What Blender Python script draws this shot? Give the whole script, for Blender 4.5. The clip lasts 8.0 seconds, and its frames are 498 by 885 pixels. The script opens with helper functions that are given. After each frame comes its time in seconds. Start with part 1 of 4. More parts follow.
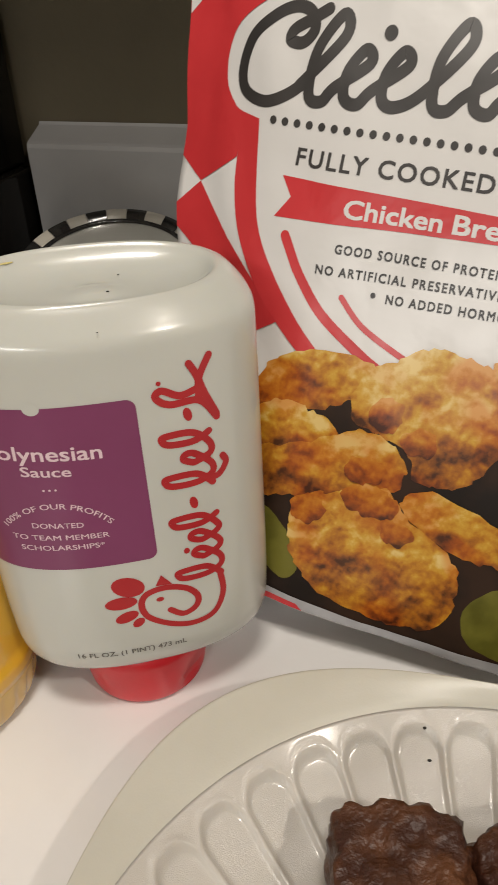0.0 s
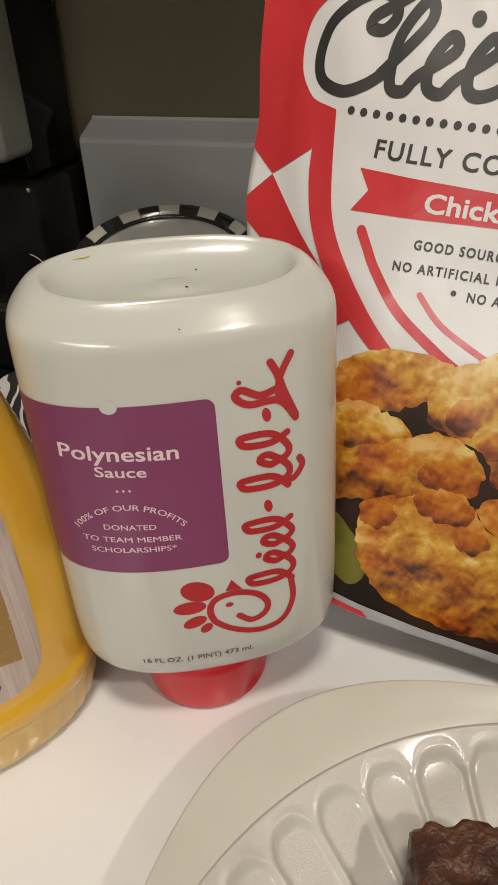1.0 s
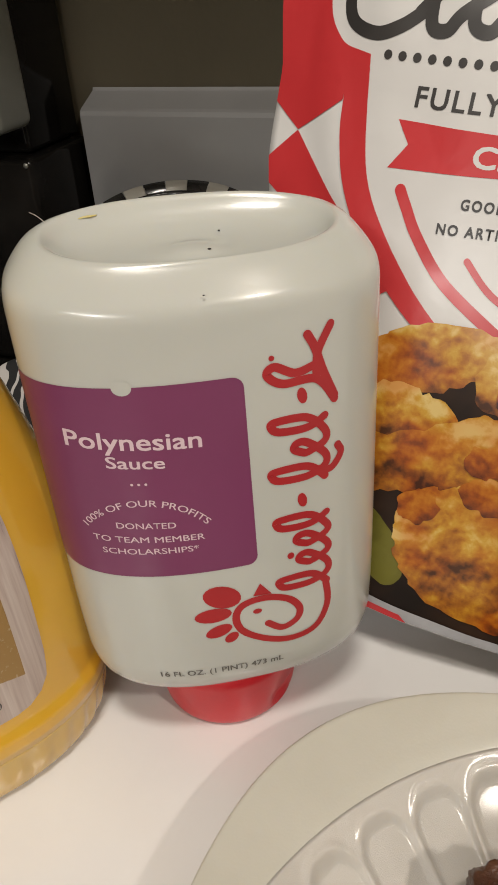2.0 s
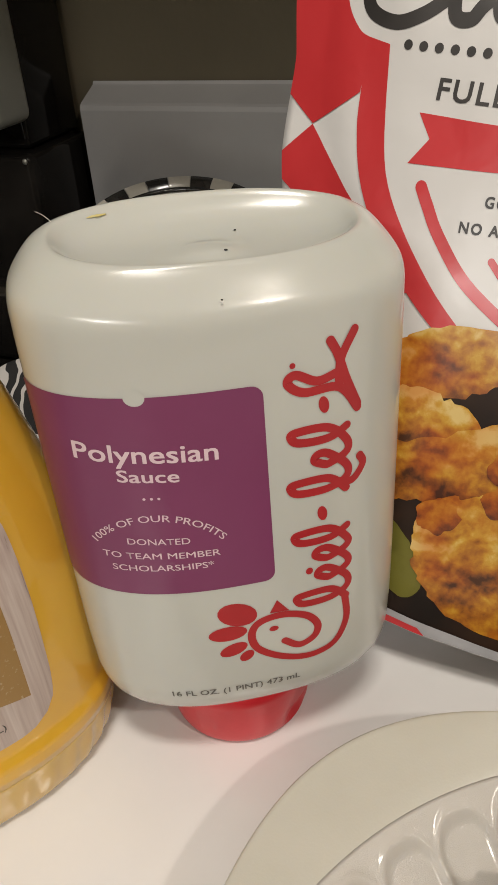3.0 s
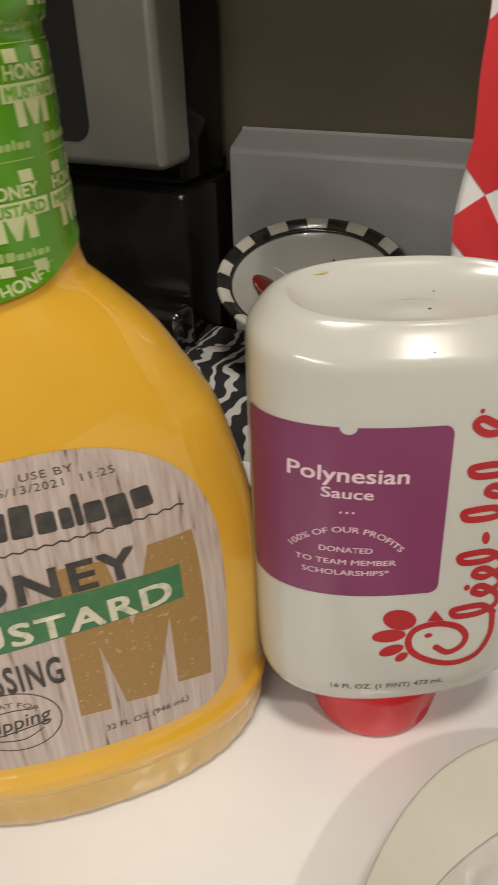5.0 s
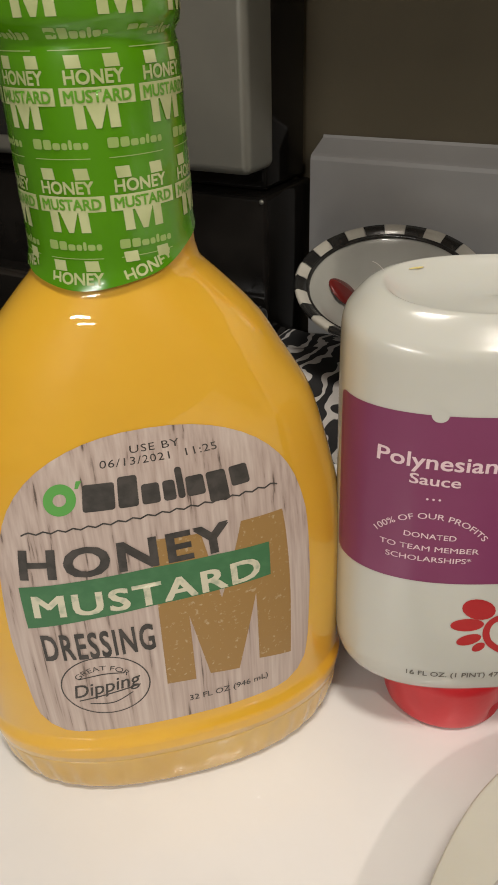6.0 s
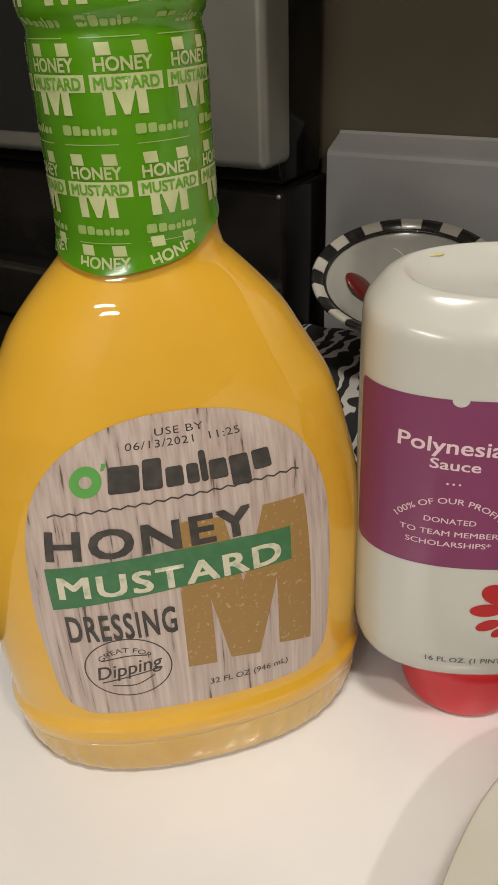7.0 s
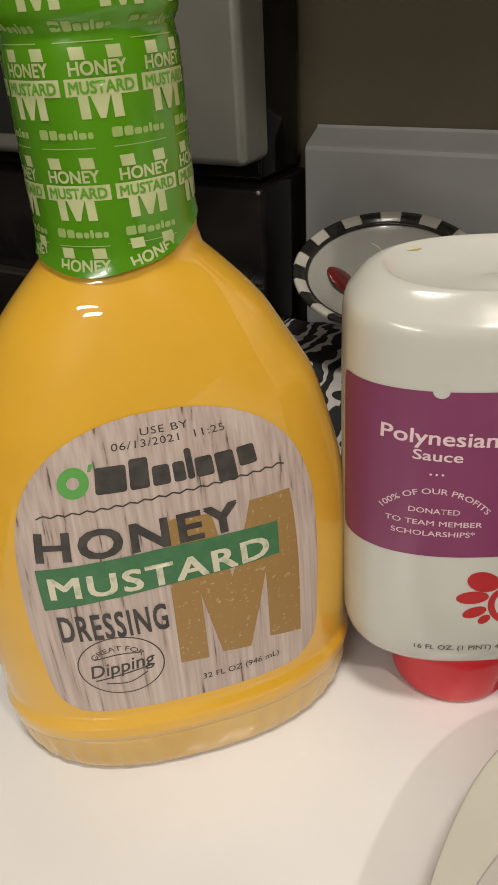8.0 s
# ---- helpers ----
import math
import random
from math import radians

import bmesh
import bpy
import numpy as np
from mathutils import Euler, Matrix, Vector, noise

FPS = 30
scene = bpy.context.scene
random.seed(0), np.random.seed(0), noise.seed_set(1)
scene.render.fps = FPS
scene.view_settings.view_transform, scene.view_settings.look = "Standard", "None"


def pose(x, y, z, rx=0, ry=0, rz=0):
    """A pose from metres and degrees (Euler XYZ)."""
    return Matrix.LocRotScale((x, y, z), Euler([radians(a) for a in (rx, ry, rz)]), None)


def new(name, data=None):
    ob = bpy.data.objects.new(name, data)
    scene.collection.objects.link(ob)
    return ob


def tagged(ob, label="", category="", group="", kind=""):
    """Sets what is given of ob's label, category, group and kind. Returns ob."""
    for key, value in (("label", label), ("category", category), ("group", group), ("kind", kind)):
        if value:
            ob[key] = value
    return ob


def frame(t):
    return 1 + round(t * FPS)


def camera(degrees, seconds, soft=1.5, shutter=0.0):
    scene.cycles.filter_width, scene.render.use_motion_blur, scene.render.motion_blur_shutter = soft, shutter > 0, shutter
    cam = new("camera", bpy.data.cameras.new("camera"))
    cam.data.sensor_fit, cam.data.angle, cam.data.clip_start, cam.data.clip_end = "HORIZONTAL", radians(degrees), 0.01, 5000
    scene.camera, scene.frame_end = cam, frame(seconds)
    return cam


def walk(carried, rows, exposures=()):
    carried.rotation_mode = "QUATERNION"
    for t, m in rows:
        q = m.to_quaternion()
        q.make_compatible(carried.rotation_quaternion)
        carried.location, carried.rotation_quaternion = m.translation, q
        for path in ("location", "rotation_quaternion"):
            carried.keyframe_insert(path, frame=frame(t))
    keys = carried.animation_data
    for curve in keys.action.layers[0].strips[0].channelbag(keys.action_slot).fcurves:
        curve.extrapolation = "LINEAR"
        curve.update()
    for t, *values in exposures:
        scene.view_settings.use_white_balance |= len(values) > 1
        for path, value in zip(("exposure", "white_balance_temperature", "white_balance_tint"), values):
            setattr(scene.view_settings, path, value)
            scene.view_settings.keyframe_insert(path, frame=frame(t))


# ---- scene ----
cam = camera(37.5, 8.0, shutter=0.4)
METRES, EYE, TILT, LEAN, TURN = 0.145, 0.23, 0.0, 0.0, 0.0
ROWS = [
    (0.0, 0.0, 0.0, 0.0, -1.46, -33.61, 2.2),
    (0.5, -0.0493, 0.0237, -0.023, 0.2, -33.61, 2.36),
    (1.0, -0.1032, 0.048, -0.019, 0.72, -33.65, 2.62),
    (1.5, -0.1144, 0.1044, -0.0691, 0.76, -33.87, 2.88),
    (2.0, -0.1639, 0.1867, -0.1263, 0.48, -34.14, 3.07),
    (3.5, -0.2016, 0.2558, -0.1406, 0.13, -34.49, 3.0),
    (4.0, -0.1739, 0.2114, -0.128, 1.55, -33.92, 2.74),
    (4.5, -0.2719, 0.1363, -0.0262, 3.79, -33.32, 2.17),
    (5.0, -0.433, 0.0637, -0.0057, 6.41, -32.65, 1.57),
    (5.2, -0.4605, 0.0405, -0.0100, 7.62, -32.42, 1.55),
    (6.3, -0.5045, -0.0470, -0.0160, 11.45, -31.55, 1.80),
    (6.5, -0.5062, -0.0538, -0.0229, 11.52, -31.63, 1.85),
    (7.0, -0.5139, -0.0662, -0.0293, 11.88, -31.56, 2.12),
    (7.5, -0.5159, -0.0691, -0.0353, 11.4, -31.68, 2.5),
    (8.0, -0.5051, -0.0768, -0.0187, 10.23, -32.02, 3.03),
]
walk(cam, [(t, pose(0, 0, EYE, TILT, LEAN, TURN) @ pose(METRES * x, METRES * y, METRES * z, 90 + pitch, roll, yaw)) for t, x, y, z, yaw, pitch, roll in ROWS],
     exposures=((0.0, -0.05), (4.0, -0.05), (5.2, 0.05), (8.0, 0.05)))

# ---- world and lights ----
world = bpy.data.worlds.new("world")
scene.world = world
world.use_nodes = True
world.node_tree.nodes["Background"].inputs[0].default_value = (1.0, 0.86, 0.68, 1)
world.node_tree.nodes["Background"].inputs[1].default_value = 0.02


def ceiling_lamp(name, at, size_x, size_y, watts, tint, turn=0):
    lamp = bpy.data.lights.new(name, "AREA")
    lamp.shape, lamp.size, lamp.size_y, lamp.energy, lamp.color = "RECTANGLE", size_x, size_y, watts, tint
    ob = new(name, lamp)
    ob.matrix_world = pose(*at, 0, 0, turn)
    return ob


WARM = (1.0, 0.925, 0.83)
SPOT = (1.0, 0.90, 0.79)
TUBE = (0.99, 0.955, 0.915)
# a lamp over the counter, another further along, two tube fittings across the room, and two small hanging bulbs
ceiling_lamp("counter_lamp", (0.02, -0.26, 1.46), 0.30, 0.16, 11.8, WARM, -19)
ceiling_lamp("counter_lamp", (0.86, -0.82, 1.46), 0.09, 0.09, 12.5, SPOT, -19)
ceiling_lamp("tube_lamp", (-0.92, -2.42, 1.46), 1.10, 0.09, 32.0, TUBE, -42)
ceiling_lamp("tube_lamp", (-0.62, -3.10, 1.46), 1.10, 0.10, 35.0, TUBE, -42)
ceiling_lamp("bulb_lamp", (1.31, -1.87, 0.95), 0.09, 0.09, 2.6, WARM)
ceiling_lamp("bulb_lamp", (1.38, -1.92, 0.80), 0.09, 0.09, 1.6, WARM)

# ---- materials ----


def material(name, base, rough=0.5, metal=0.0, second=None, scale=30.0, low=0.4, high=0.6, bump=0.0, bump_scale=200.0,
             coat=0.0, coat_rough=0.05, transmission=0.0, sub=0.0, detail=4.0, spec=0.5, rough_vary=0.0):
    """A principled surface whose colour wanders between two tones, with fine relief."""
    m = bpy.data.materials.new(name)
    m.use_nodes = True
    nodes, links = m.node_tree.nodes, m.node_tree.links
    p = nodes["Principled BSDF"]
    p.inputs["Base Color"].default_value = (*base, 1)
    p.inputs["Roughness"].default_value, p.inputs["Metallic"].default_value = rough, metal
    p.inputs["Coat Weight"].default_value, p.inputs["Coat Roughness"].default_value = coat, coat_rough
    p.inputs["Transmission Weight"].default_value = transmission
    p.inputs["Specular IOR Level"].default_value = spec
    if sub:
        p.inputs["Subsurface Weight"].default_value = sub
        p.inputs["Subsurface Radius"].default_value = (1.0, 0.7, 0.4)
        p.inputs["Subsurface Scale"].default_value = 0.004
    co = nodes.new("ShaderNodeTexCoord")
    if second:
        n = nodes.new("ShaderNodeTexNoise")
        n.inputs["Scale"].default_value, n.inputs["Detail"].default_value = scale, detail
        r = nodes.new("ShaderNodeValToRGB")
        r.color_ramp.elements[0].position, r.color_ramp.elements[1].position = low, high
        r.color_ramp.elements[0].color, r.color_ramp.elements[1].color = (*base, 1), (*second, 1)
        links.new(co.outputs["Object"], n.inputs["Vector"])
        links.new(n.outputs["Fac"], r.inputs["Fac"])
        links.new(r.outputs["Color"], p.inputs["Base Color"])
    if rough_vary:
        n = nodes.new("ShaderNodeTexNoise")
        n.inputs["Scale"].default_value, n.inputs["Detail"].default_value = scale * 2.3, 5
        k = nodes.new("ShaderNodeMapRange")
        k.inputs["To Min"].default_value, k.inputs["To Max"].default_value = max(rough - rough_vary, 0.02), rough + rough_vary
        links.new(co.outputs["Object"], n.inputs["Vector"])
        links.new(n.outputs["Fac"], k.inputs["Value"])
        links.new(k.outputs["Result"], p.inputs["Roughness"])
    if bump:
        n = nodes.new("ShaderNodeTexNoise")
        n.inputs["Scale"].default_value, n.inputs["Detail"].default_value = bump_scale, 3
        b = nodes.new("ShaderNodeBump")
        b.inputs["Strength"].default_value, b.inputs["Distance"].default_value = bump, 0.002
        links.new(co.outputs["Object"], n.inputs["Vector"])
        links.new(n.outputs["Fac"], b.inputs["Height"])
        links.new(b.outputs["Normal"], p.inputs["Normal"])
    return m


COUNTER = material("white laminate", (0.80, 0.795, 0.785), 0.17, second=(0.77, 0.765, 0.755), scale=14, bump=0.02, bump_scale=400, rough_vary=0.06)
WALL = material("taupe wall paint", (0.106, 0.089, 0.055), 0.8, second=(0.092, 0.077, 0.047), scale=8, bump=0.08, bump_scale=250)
SPLASH = material("grey laminate backsplash", (0.35, 0.350, 0.345), 0.45, second=(0.325, 0.325, 0.32), scale=20, bump=0.03)
ROOM = material("room paint", (0.24, 0.21, 0.17), 0.85, second=(0.22, 0.19, 0.155), scale=3)
CEIL = material("ceiling paint", (0.75, 0.72, 0.66), 0.9, second=(0.72, 0.69, 0.63), scale=5)
CABINET = material("brown cabinet wood", (0.16, 0.09, 0.045), 0.45, second=(0.13, 0.07, 0.035), scale=12)
FLOOR = material("floor tile", (0.30, 0.25, 0.20), 0.5, second=(0.25, 0.2, 0.16), scale=6)
WHITE_PLASTIC = material("ivory white plastic", (0.54, 0.548, 0.502), 0.22, second=(0.52, 0.528, 0.482), scale=18, low=0.2, high=0.8, coat=0.4, coat_rough=0.04, sub=0.12, bump=0.012, bump_scale=350)
RED_PLASTIC = material("red plastic", (0.62, 0.025, 0.035), 0.33, second=(0.58, 0.02, 0.03), scale=60, sub=0.1, bump=0.02, bump_scale=500)
PURPLE = material("purple print", (0.200, 0.040, 0.115), 0.30, second=(0.188, 0.036, 0.105), scale=30)
PINK_INK = material("pale pink ink", (0.72, 0.56, 0.60), 0.4)
RED_INK = material("red ink", (0.42, 0.018, 0.022), 0.38, second=(0.39, 0.015, 0.02), scale=50)
GREY_INK = material("grey ink", (0.12, 0.11, 0.095), 0.5)
MUSTARD = material("honey mustard behind clear plastic", (0.72, 0.415, 0.034), 0.42, spec=0.25, second=(0.67, 0.375, 0.026), scale=22, low=0.35, high=0.7, sub=0.15, coat=1.0, coat_rough=0.012)
AMBER_FOOT = material("clear plastic over amber", (0.54, 0.335, 0.075), 0.2, second=(0.58, 0.38, 0.11), scale=35, sub=0.2, coat=0.5, coat_rough=0.04)
LABEL_WOOD = material("weathered board print", (0.42, 0.355, 0.30), 0.5)
GREEN_FILM = material("green shrink film", (0.076, 0.265, 0.002), 0.2, second=(0.064, 0.230, 0.002), scale=40, coat=0.3, bump=0.06, bump_scale=120)
FILM_WHITE = material("cream print on film", (0.52, 0.57, 0.30), 0.3, second=(0.42, 0.48, 0.22), scale=90)
FILM_GREEN = material("green letters", (0.11, 0.33, 0.02), 0.3)
FILM_DIM = material("faint print on film", (0.30, 0.43, 0.13), 0.3)
BLACK_INK = material("charcoal ink", (0.035, 0.033, 0.03), 0.5, second=(0.06, 0.055, 0.05), scale=300)
GREEN_INK = material("green band ink", (0.045, 0.16, 0.065), 0.5, second=(0.06, 0.19, 0.08), scale=250, low=0.45, high=0.7)
GREEN_BRIGHT = material("bright green ink", (0.10, 0.36, 0.07), 0.5)
GOLD_INK = material("ochre ink", (0.32, 0.19, 0.06), 0.5, second=(0.45, 0.34, 0.20), scale=650, low=0.60, high=0.70)
CREAM_INK = material("cream ink", (0.62, 0.60, 0.46), 0.5, second=(0.40, 0.44, 0.32), scale=350, low=0.52, high=0.68)
BAG_WHITE = material("glossy white bag film", (0.67, 0.665, 0.65), 0.34, second=(0.65, 0.645, 0.63), scale=18, bump=0.3, bump_scale=60, coat=0.15, coat_rough=0.2)
BAG_RED = material("glossy red bag print", (0.57, 0.034, 0.040), 0.36, second=(0.52, 0.03, 0.035), scale=25, bump=0.35, bump_scale=60, coat=0.2, coat_rough=0.12)
BAG_GREY = material("dark grey bag print", (0.032, 0.030, 0.029), 0.38, second=(0.045, 0.042, 0.040), scale=60)
BAG_SEAL = material("silver grey bag seal", (0.42, 0.42, 0.43), 0.35, second=(0.34, 0.34, 0.35), scale=60, bump=0.1, bump_scale=90)
BROWN_PRINT = material("dark brown print", (0.010, 0.006, 0.004), 0.5, spec=0.3, second=(0.030, 0.014, 0.007), scale=45)
PICKLE = material("olive pickle print", (0.085, 0.080, 0.008), 0.36, second=(0.15, 0.14, 0.02), scale=60)
FOAM = material("white foam plate", (0.53, 0.515, 0.445), 0.33, second=(0.51, 0.495, 0.425), scale=40, bump=0.03, bump_scale=1400, sub=0.1)
FOAM_PRESSED = material("glossy pressed foam", (0.50, 0.475, 0.43), 0.24, second=(0.48, 0.455, 0.41), scale=40, bump=0.14, bump_scale=3200, sub=0.1, coat=0.25, coat_rough=0.12)
GLAZE = material("dark glazed chicken", (0.040, 0.011, 0.004), 0.48, second=(0.125, 0.046, 0.016), scale=90, low=0.40, high=0.72, bump=0.6, bump_scale=420, coat=0.22, coat_rough=0.08, detail=8)
BLACK_GLOSS = material("black enamel", (0.006, 0.0055, 0.005), 0.13, spec=0.2, second=(0.011, 0.010, 0.009), scale=20, rough_vary=0.05)
BLACK_EDGE = material("polished black enamel", (0.006, 0.0055, 0.005), 0.10, spec=0.9, second=(0.010, 0.009, 0.008), scale=20, coat=0.6)
SILVER = material("brushed silver panel", (0.34, 0.345, 0.305), 0.42, metal=0.75, second=(0.30, 0.305, 0.27), scale=15, bump=0.03, bump_scale=600)
DARK_GLASS = material("dark display glass", (0.012, 0.014, 0.013), 0.08)
CERAMIC = material("cream glazed ceramic", (0.39, 0.39, 0.355), 0.26, second=(0.36, 0.36, 0.325), scale=30, coat=0.4)
CERAMIC_BLACK = material("black glaze", (0.015, 0.015, 0.015), 0.18, second=(0.03, 0.03, 0.028), scale=80, coat=0.4)
CERAMIC_WHITE = material("white glaze", (0.52, 0.50, 0.44), 0.22, second=(0.46, 0.44, 0.38), scale=60, coat=0.4)
CHERRY = material("red glaze", (0.14, 0.012, 0.011), 0.25, coat=0.4)
YELLOW_SMEAR = material("dried mustard smear", (0.58, 0.46, 0.07), 0.4, second=(0.62, 0.54, 0.24), scale=400)
SPECK = material("black pepper speck", (0.02, 0.018, 0.015), 0.7)
LINT = material("pale lint", (0.6, 0.58, 0.55), 0.8)


def nugget_print(name, shade, redder):
    """Printed picture of fried chicken: lit golden lumps, browned patches and dark hollows."""
    m = bpy.data.materials.new(name)
    m.use_nodes = True
    nodes, links = m.node_tree.nodes, m.node_tree.links
    p = nodes["Principled BSDF"]
    p.inputs["Roughness"].default_value = 0.34
    p.inputs["Coat Weight"].default_value = 0.25
    p.inputs["Coat Roughness"].default_value = 0.15
    co = nodes.new("ShaderNodeTexCoord")

    def textured(scale, detail, rough, shift=None):
        n = nodes.new("ShaderNodeTexNoise")
        n.inputs["Scale"].default_value, n.inputs["Detail"].default_value, n.inputs["Roughness"].default_value = scale, detail, rough
        n.inputs["Distortion"].default_value = 0.25
        if shift:
            mp = nodes.new("ShaderNodeMapping")
            mp.inputs["Location"].default_value = shift
            links.new(co.outputs["Object"], mp.inputs["Vector"])
            links.new(mp.outputs["Vector"], n.inputs["Vector"])
        else:
            links.new(co.outputs["Object"], n.inputs["Vector"])
        return n.outputs["Fac"]

    def sum_of(a, k, b):
        """a * k + b"""
        node = nodes.new("ShaderNodeMath")
        node.operation = "MULTIPLY_ADD"
        links.new(a, node.inputs[0])
        node.inputs[1].default_value = k
        if isinstance(b, float):
            node.inputs[2].default_value = b
        else:
            links.new(b, node.inputs[2])
        return node.outputs["Value"]

    sep = nodes.new("ShaderNodeSeparateXYZ")
    links.new(co.outputs["Generated"], sep.inputs["Vector"])
    # relief as the photograph was lit: from above, a little from one side
    v = sum_of(sep.outputs["Z"], 0.50, 0.20 + shade)
    v = sum_of(textured(52, 1.5, 0.4), 1.9, v)
    v = sum_of(textured(52, 1.5, 0.4, (0.0012, 0.0, -0.0040)), -1.9, v)
    v = sum_of(textured(140, 2, 0.5), 1.1, v)
    v = sum_of(textured(140, 2, 0.5, (0.0005, 0.0, -0.0018)), -1.1, v)
    v = sum_of(textured(420, 4, 0.65), 0.55, sum_of(v, 1.0, -0.275))
    r = nodes.new("ShaderNodeValToRGB")
    e = r.color_ramp.elements
    e[0].position, e[0].color = 0.05, (0.06, 0.018, 0.004, 1)
    e[1].position, e[1].color = 0.88, (0.68, 0.50, 0.18, 1)
    for at, c in ((0.20, (0.19, 0.058, 0.009, 1)), (0.36, (0.34, 0.115, 0.010, 1)), (0.52, (0.47, 0.205, 0.014, 1)), (0.68, (0.56, 0.32, 0.036, 1))):
        k = e.new(at)
        k.color = c
    links.new(v, r.inputs["Fac"])
    pick = nodes.new("ShaderNodeMapRange")
    pick.inputs["From Min"].default_value, pick.inputs["From Max"].default_value, pick.inputs["To Max"].default_value = 0.52 - redder, 0.64 - redder, 0.75
    red = nodes.new("ShaderNodeMixRGB")
    red.blend_type = "MULTIPLY"
    red.inputs["Color2"].default_value = (0.86, 0.45, 0.22, 1)
    links.new(textured(48, 2, 0.5, (0.3, 0.1, 0.2)), pick.inputs["Value"])
    links.new(pick.outputs["Result"], red.inputs["Fac"])
    links.new(r.outputs["Color"], red.inputs["Color1"])
    links.new(red.outputs["Color"], p.inputs["Base Color"])
    return m


FRIED = nugget_print("fried chicken print", 0.05, 0.02)
FRIED_DARK = nugget_print("browned crumb print", -0.05, 0.2)


def board_print(m):
    """Vertical weathered grain with a few dark cracks."""
    nodes, links = m.node_tree.nodes, m.node_tree.links
    p = nodes["Principled BSDF"]
    co = nodes.new("ShaderNodeTexCoord")
    mp = nodes.new("ShaderNodeMapping")
    mp.inputs["Scale"].default_value = (700, 700, 20)
    n = nodes.new("ShaderNodeTexNoise")
    n.inputs["Scale"].default_value, n.inputs["Detail"].default_value = 1.0, 6
    r = nodes.new("ShaderNodeValToRGB")
    e = r.color_ramp.elements
    e[0].position, e[0].color = 0.305, (0.11, 0.08, 0.065, 1)
    e[1].position, e[1].color = 0.72, (0.58, 0.50, 0.45, 1)
    for at, c in ((0.375, (0.41, 0.325, 0.285, 1)), (0.52, (0.49, 0.40, 0.355, 1))):
        k = e.new(at)
        k.color = c
    links.new(co.outputs["Object"], mp.inputs["Vector"])
    links.new(mp.outputs["Vector"], n.inputs["Vector"])
    links.new(n.outputs["Fac"], r.inputs["Fac"])
    links.new(r.outputs["Color"], p.inputs["Base Color"])


board_print(LABEL_WOOD)

# ---- building helpers ----


def part(name, bm, mat, parent=None, label="", smooth=True):
    me = bpy.data.meshes.new(name)
    bm.normal_update()
    bm.to_mesh(me)
    bm.free()
    if smooth:
        me.polygons.foreach_set("use_smooth", [True] * len(me.polygons))
    me.materials.append(mat)
    ob = new(name, me)
    if parent:
        ob.parent = parent
    if label:
        tagged(ob, label)
    return ob


def thing(name, m, label, category, group="", kind=""):
    ob = new(name)
    ob.empty_display_size = 0.02
    ob.matrix_world = m
    return tagged(ob, label, category, group, kind)


def box(x0, x1, y0, y1, z0, z1, bevel=0.0, segments=2):
    bm = bmesh.new()
    bmesh.ops.create_cube(bm, size=1)
    for v in bm.verts:
        v.co = Vector((x0 + (v.co.x + 0.5) * (x1 - x0), y0 + (v.co.y + 0.5) * (y1 - y0), z0 + (v.co.z + 0.5) * (z1 - z0)))
    if bevel:
        bmesh.ops.bevel(bm, geom=bm.edges[:], offset=bevel, segments=segments, affect="EDGES", profile=0.5)
    return bm


def loft(rings, close_bottom=True, close_top=True):
    bm = bmesh.new()
    rows = [[bm.verts.new(p) for p in ring] for ring in rings]
    for lower, upper in zip(rows, rows[1:]):
        for i in range(len(lower)):
            j = (i + 1) % len(lower)
            bm.faces.new((lower[i], lower[j], upper[j], upper[i]))
    if close_bottom:
        bm.faces.new(rows[0][::-1])
    if close_top:
        bm.faces.new(rows[-1])
    return bm


def oval(a, b, n, count):
    out = []
    for k in range(count):
        t = 2 * math.pi * k / count
        c, s = math.cos(t), math.sin(t)
        out.append((a * math.copysign(abs(c) ** (2 / n), c), b * math.copysign(abs(s) ** (2 / n), s)))
    return out


def eased(table, z, col):
    """Smooth reading of column col of a table of rows that start with z."""
    zs = [r[0] for r in table]
    if z <= zs[0]:
        return table[0][col]
    if z >= zs[-1]:
        return table[-1][col]
    i = max(k for k in range(len(zs) - 1) if zs[k] <= z)
    p = [table[max(0, min(len(table) - 1, i + d))] for d in (-1, 0, 1, 2)]
    h = p[2][0] - p[1][0]
    t = (z - p[1][0]) / h
    m0 = (p[2][col] - p[0][col]) / max(p[2][0] - p[0][0], 1e-9) * h
    m1 = (p[3][col] - p[1][col]) / max(p[3][0] - p[1][0], 1e-9) * h
    return ((2 * t - 3) * t * t + 1) * p[1][col] + ((t - 2) * t + 1) * t * m0 + (3 - 2 * t) * t * t * p[2][col] + (t - 1) * t * t * m1


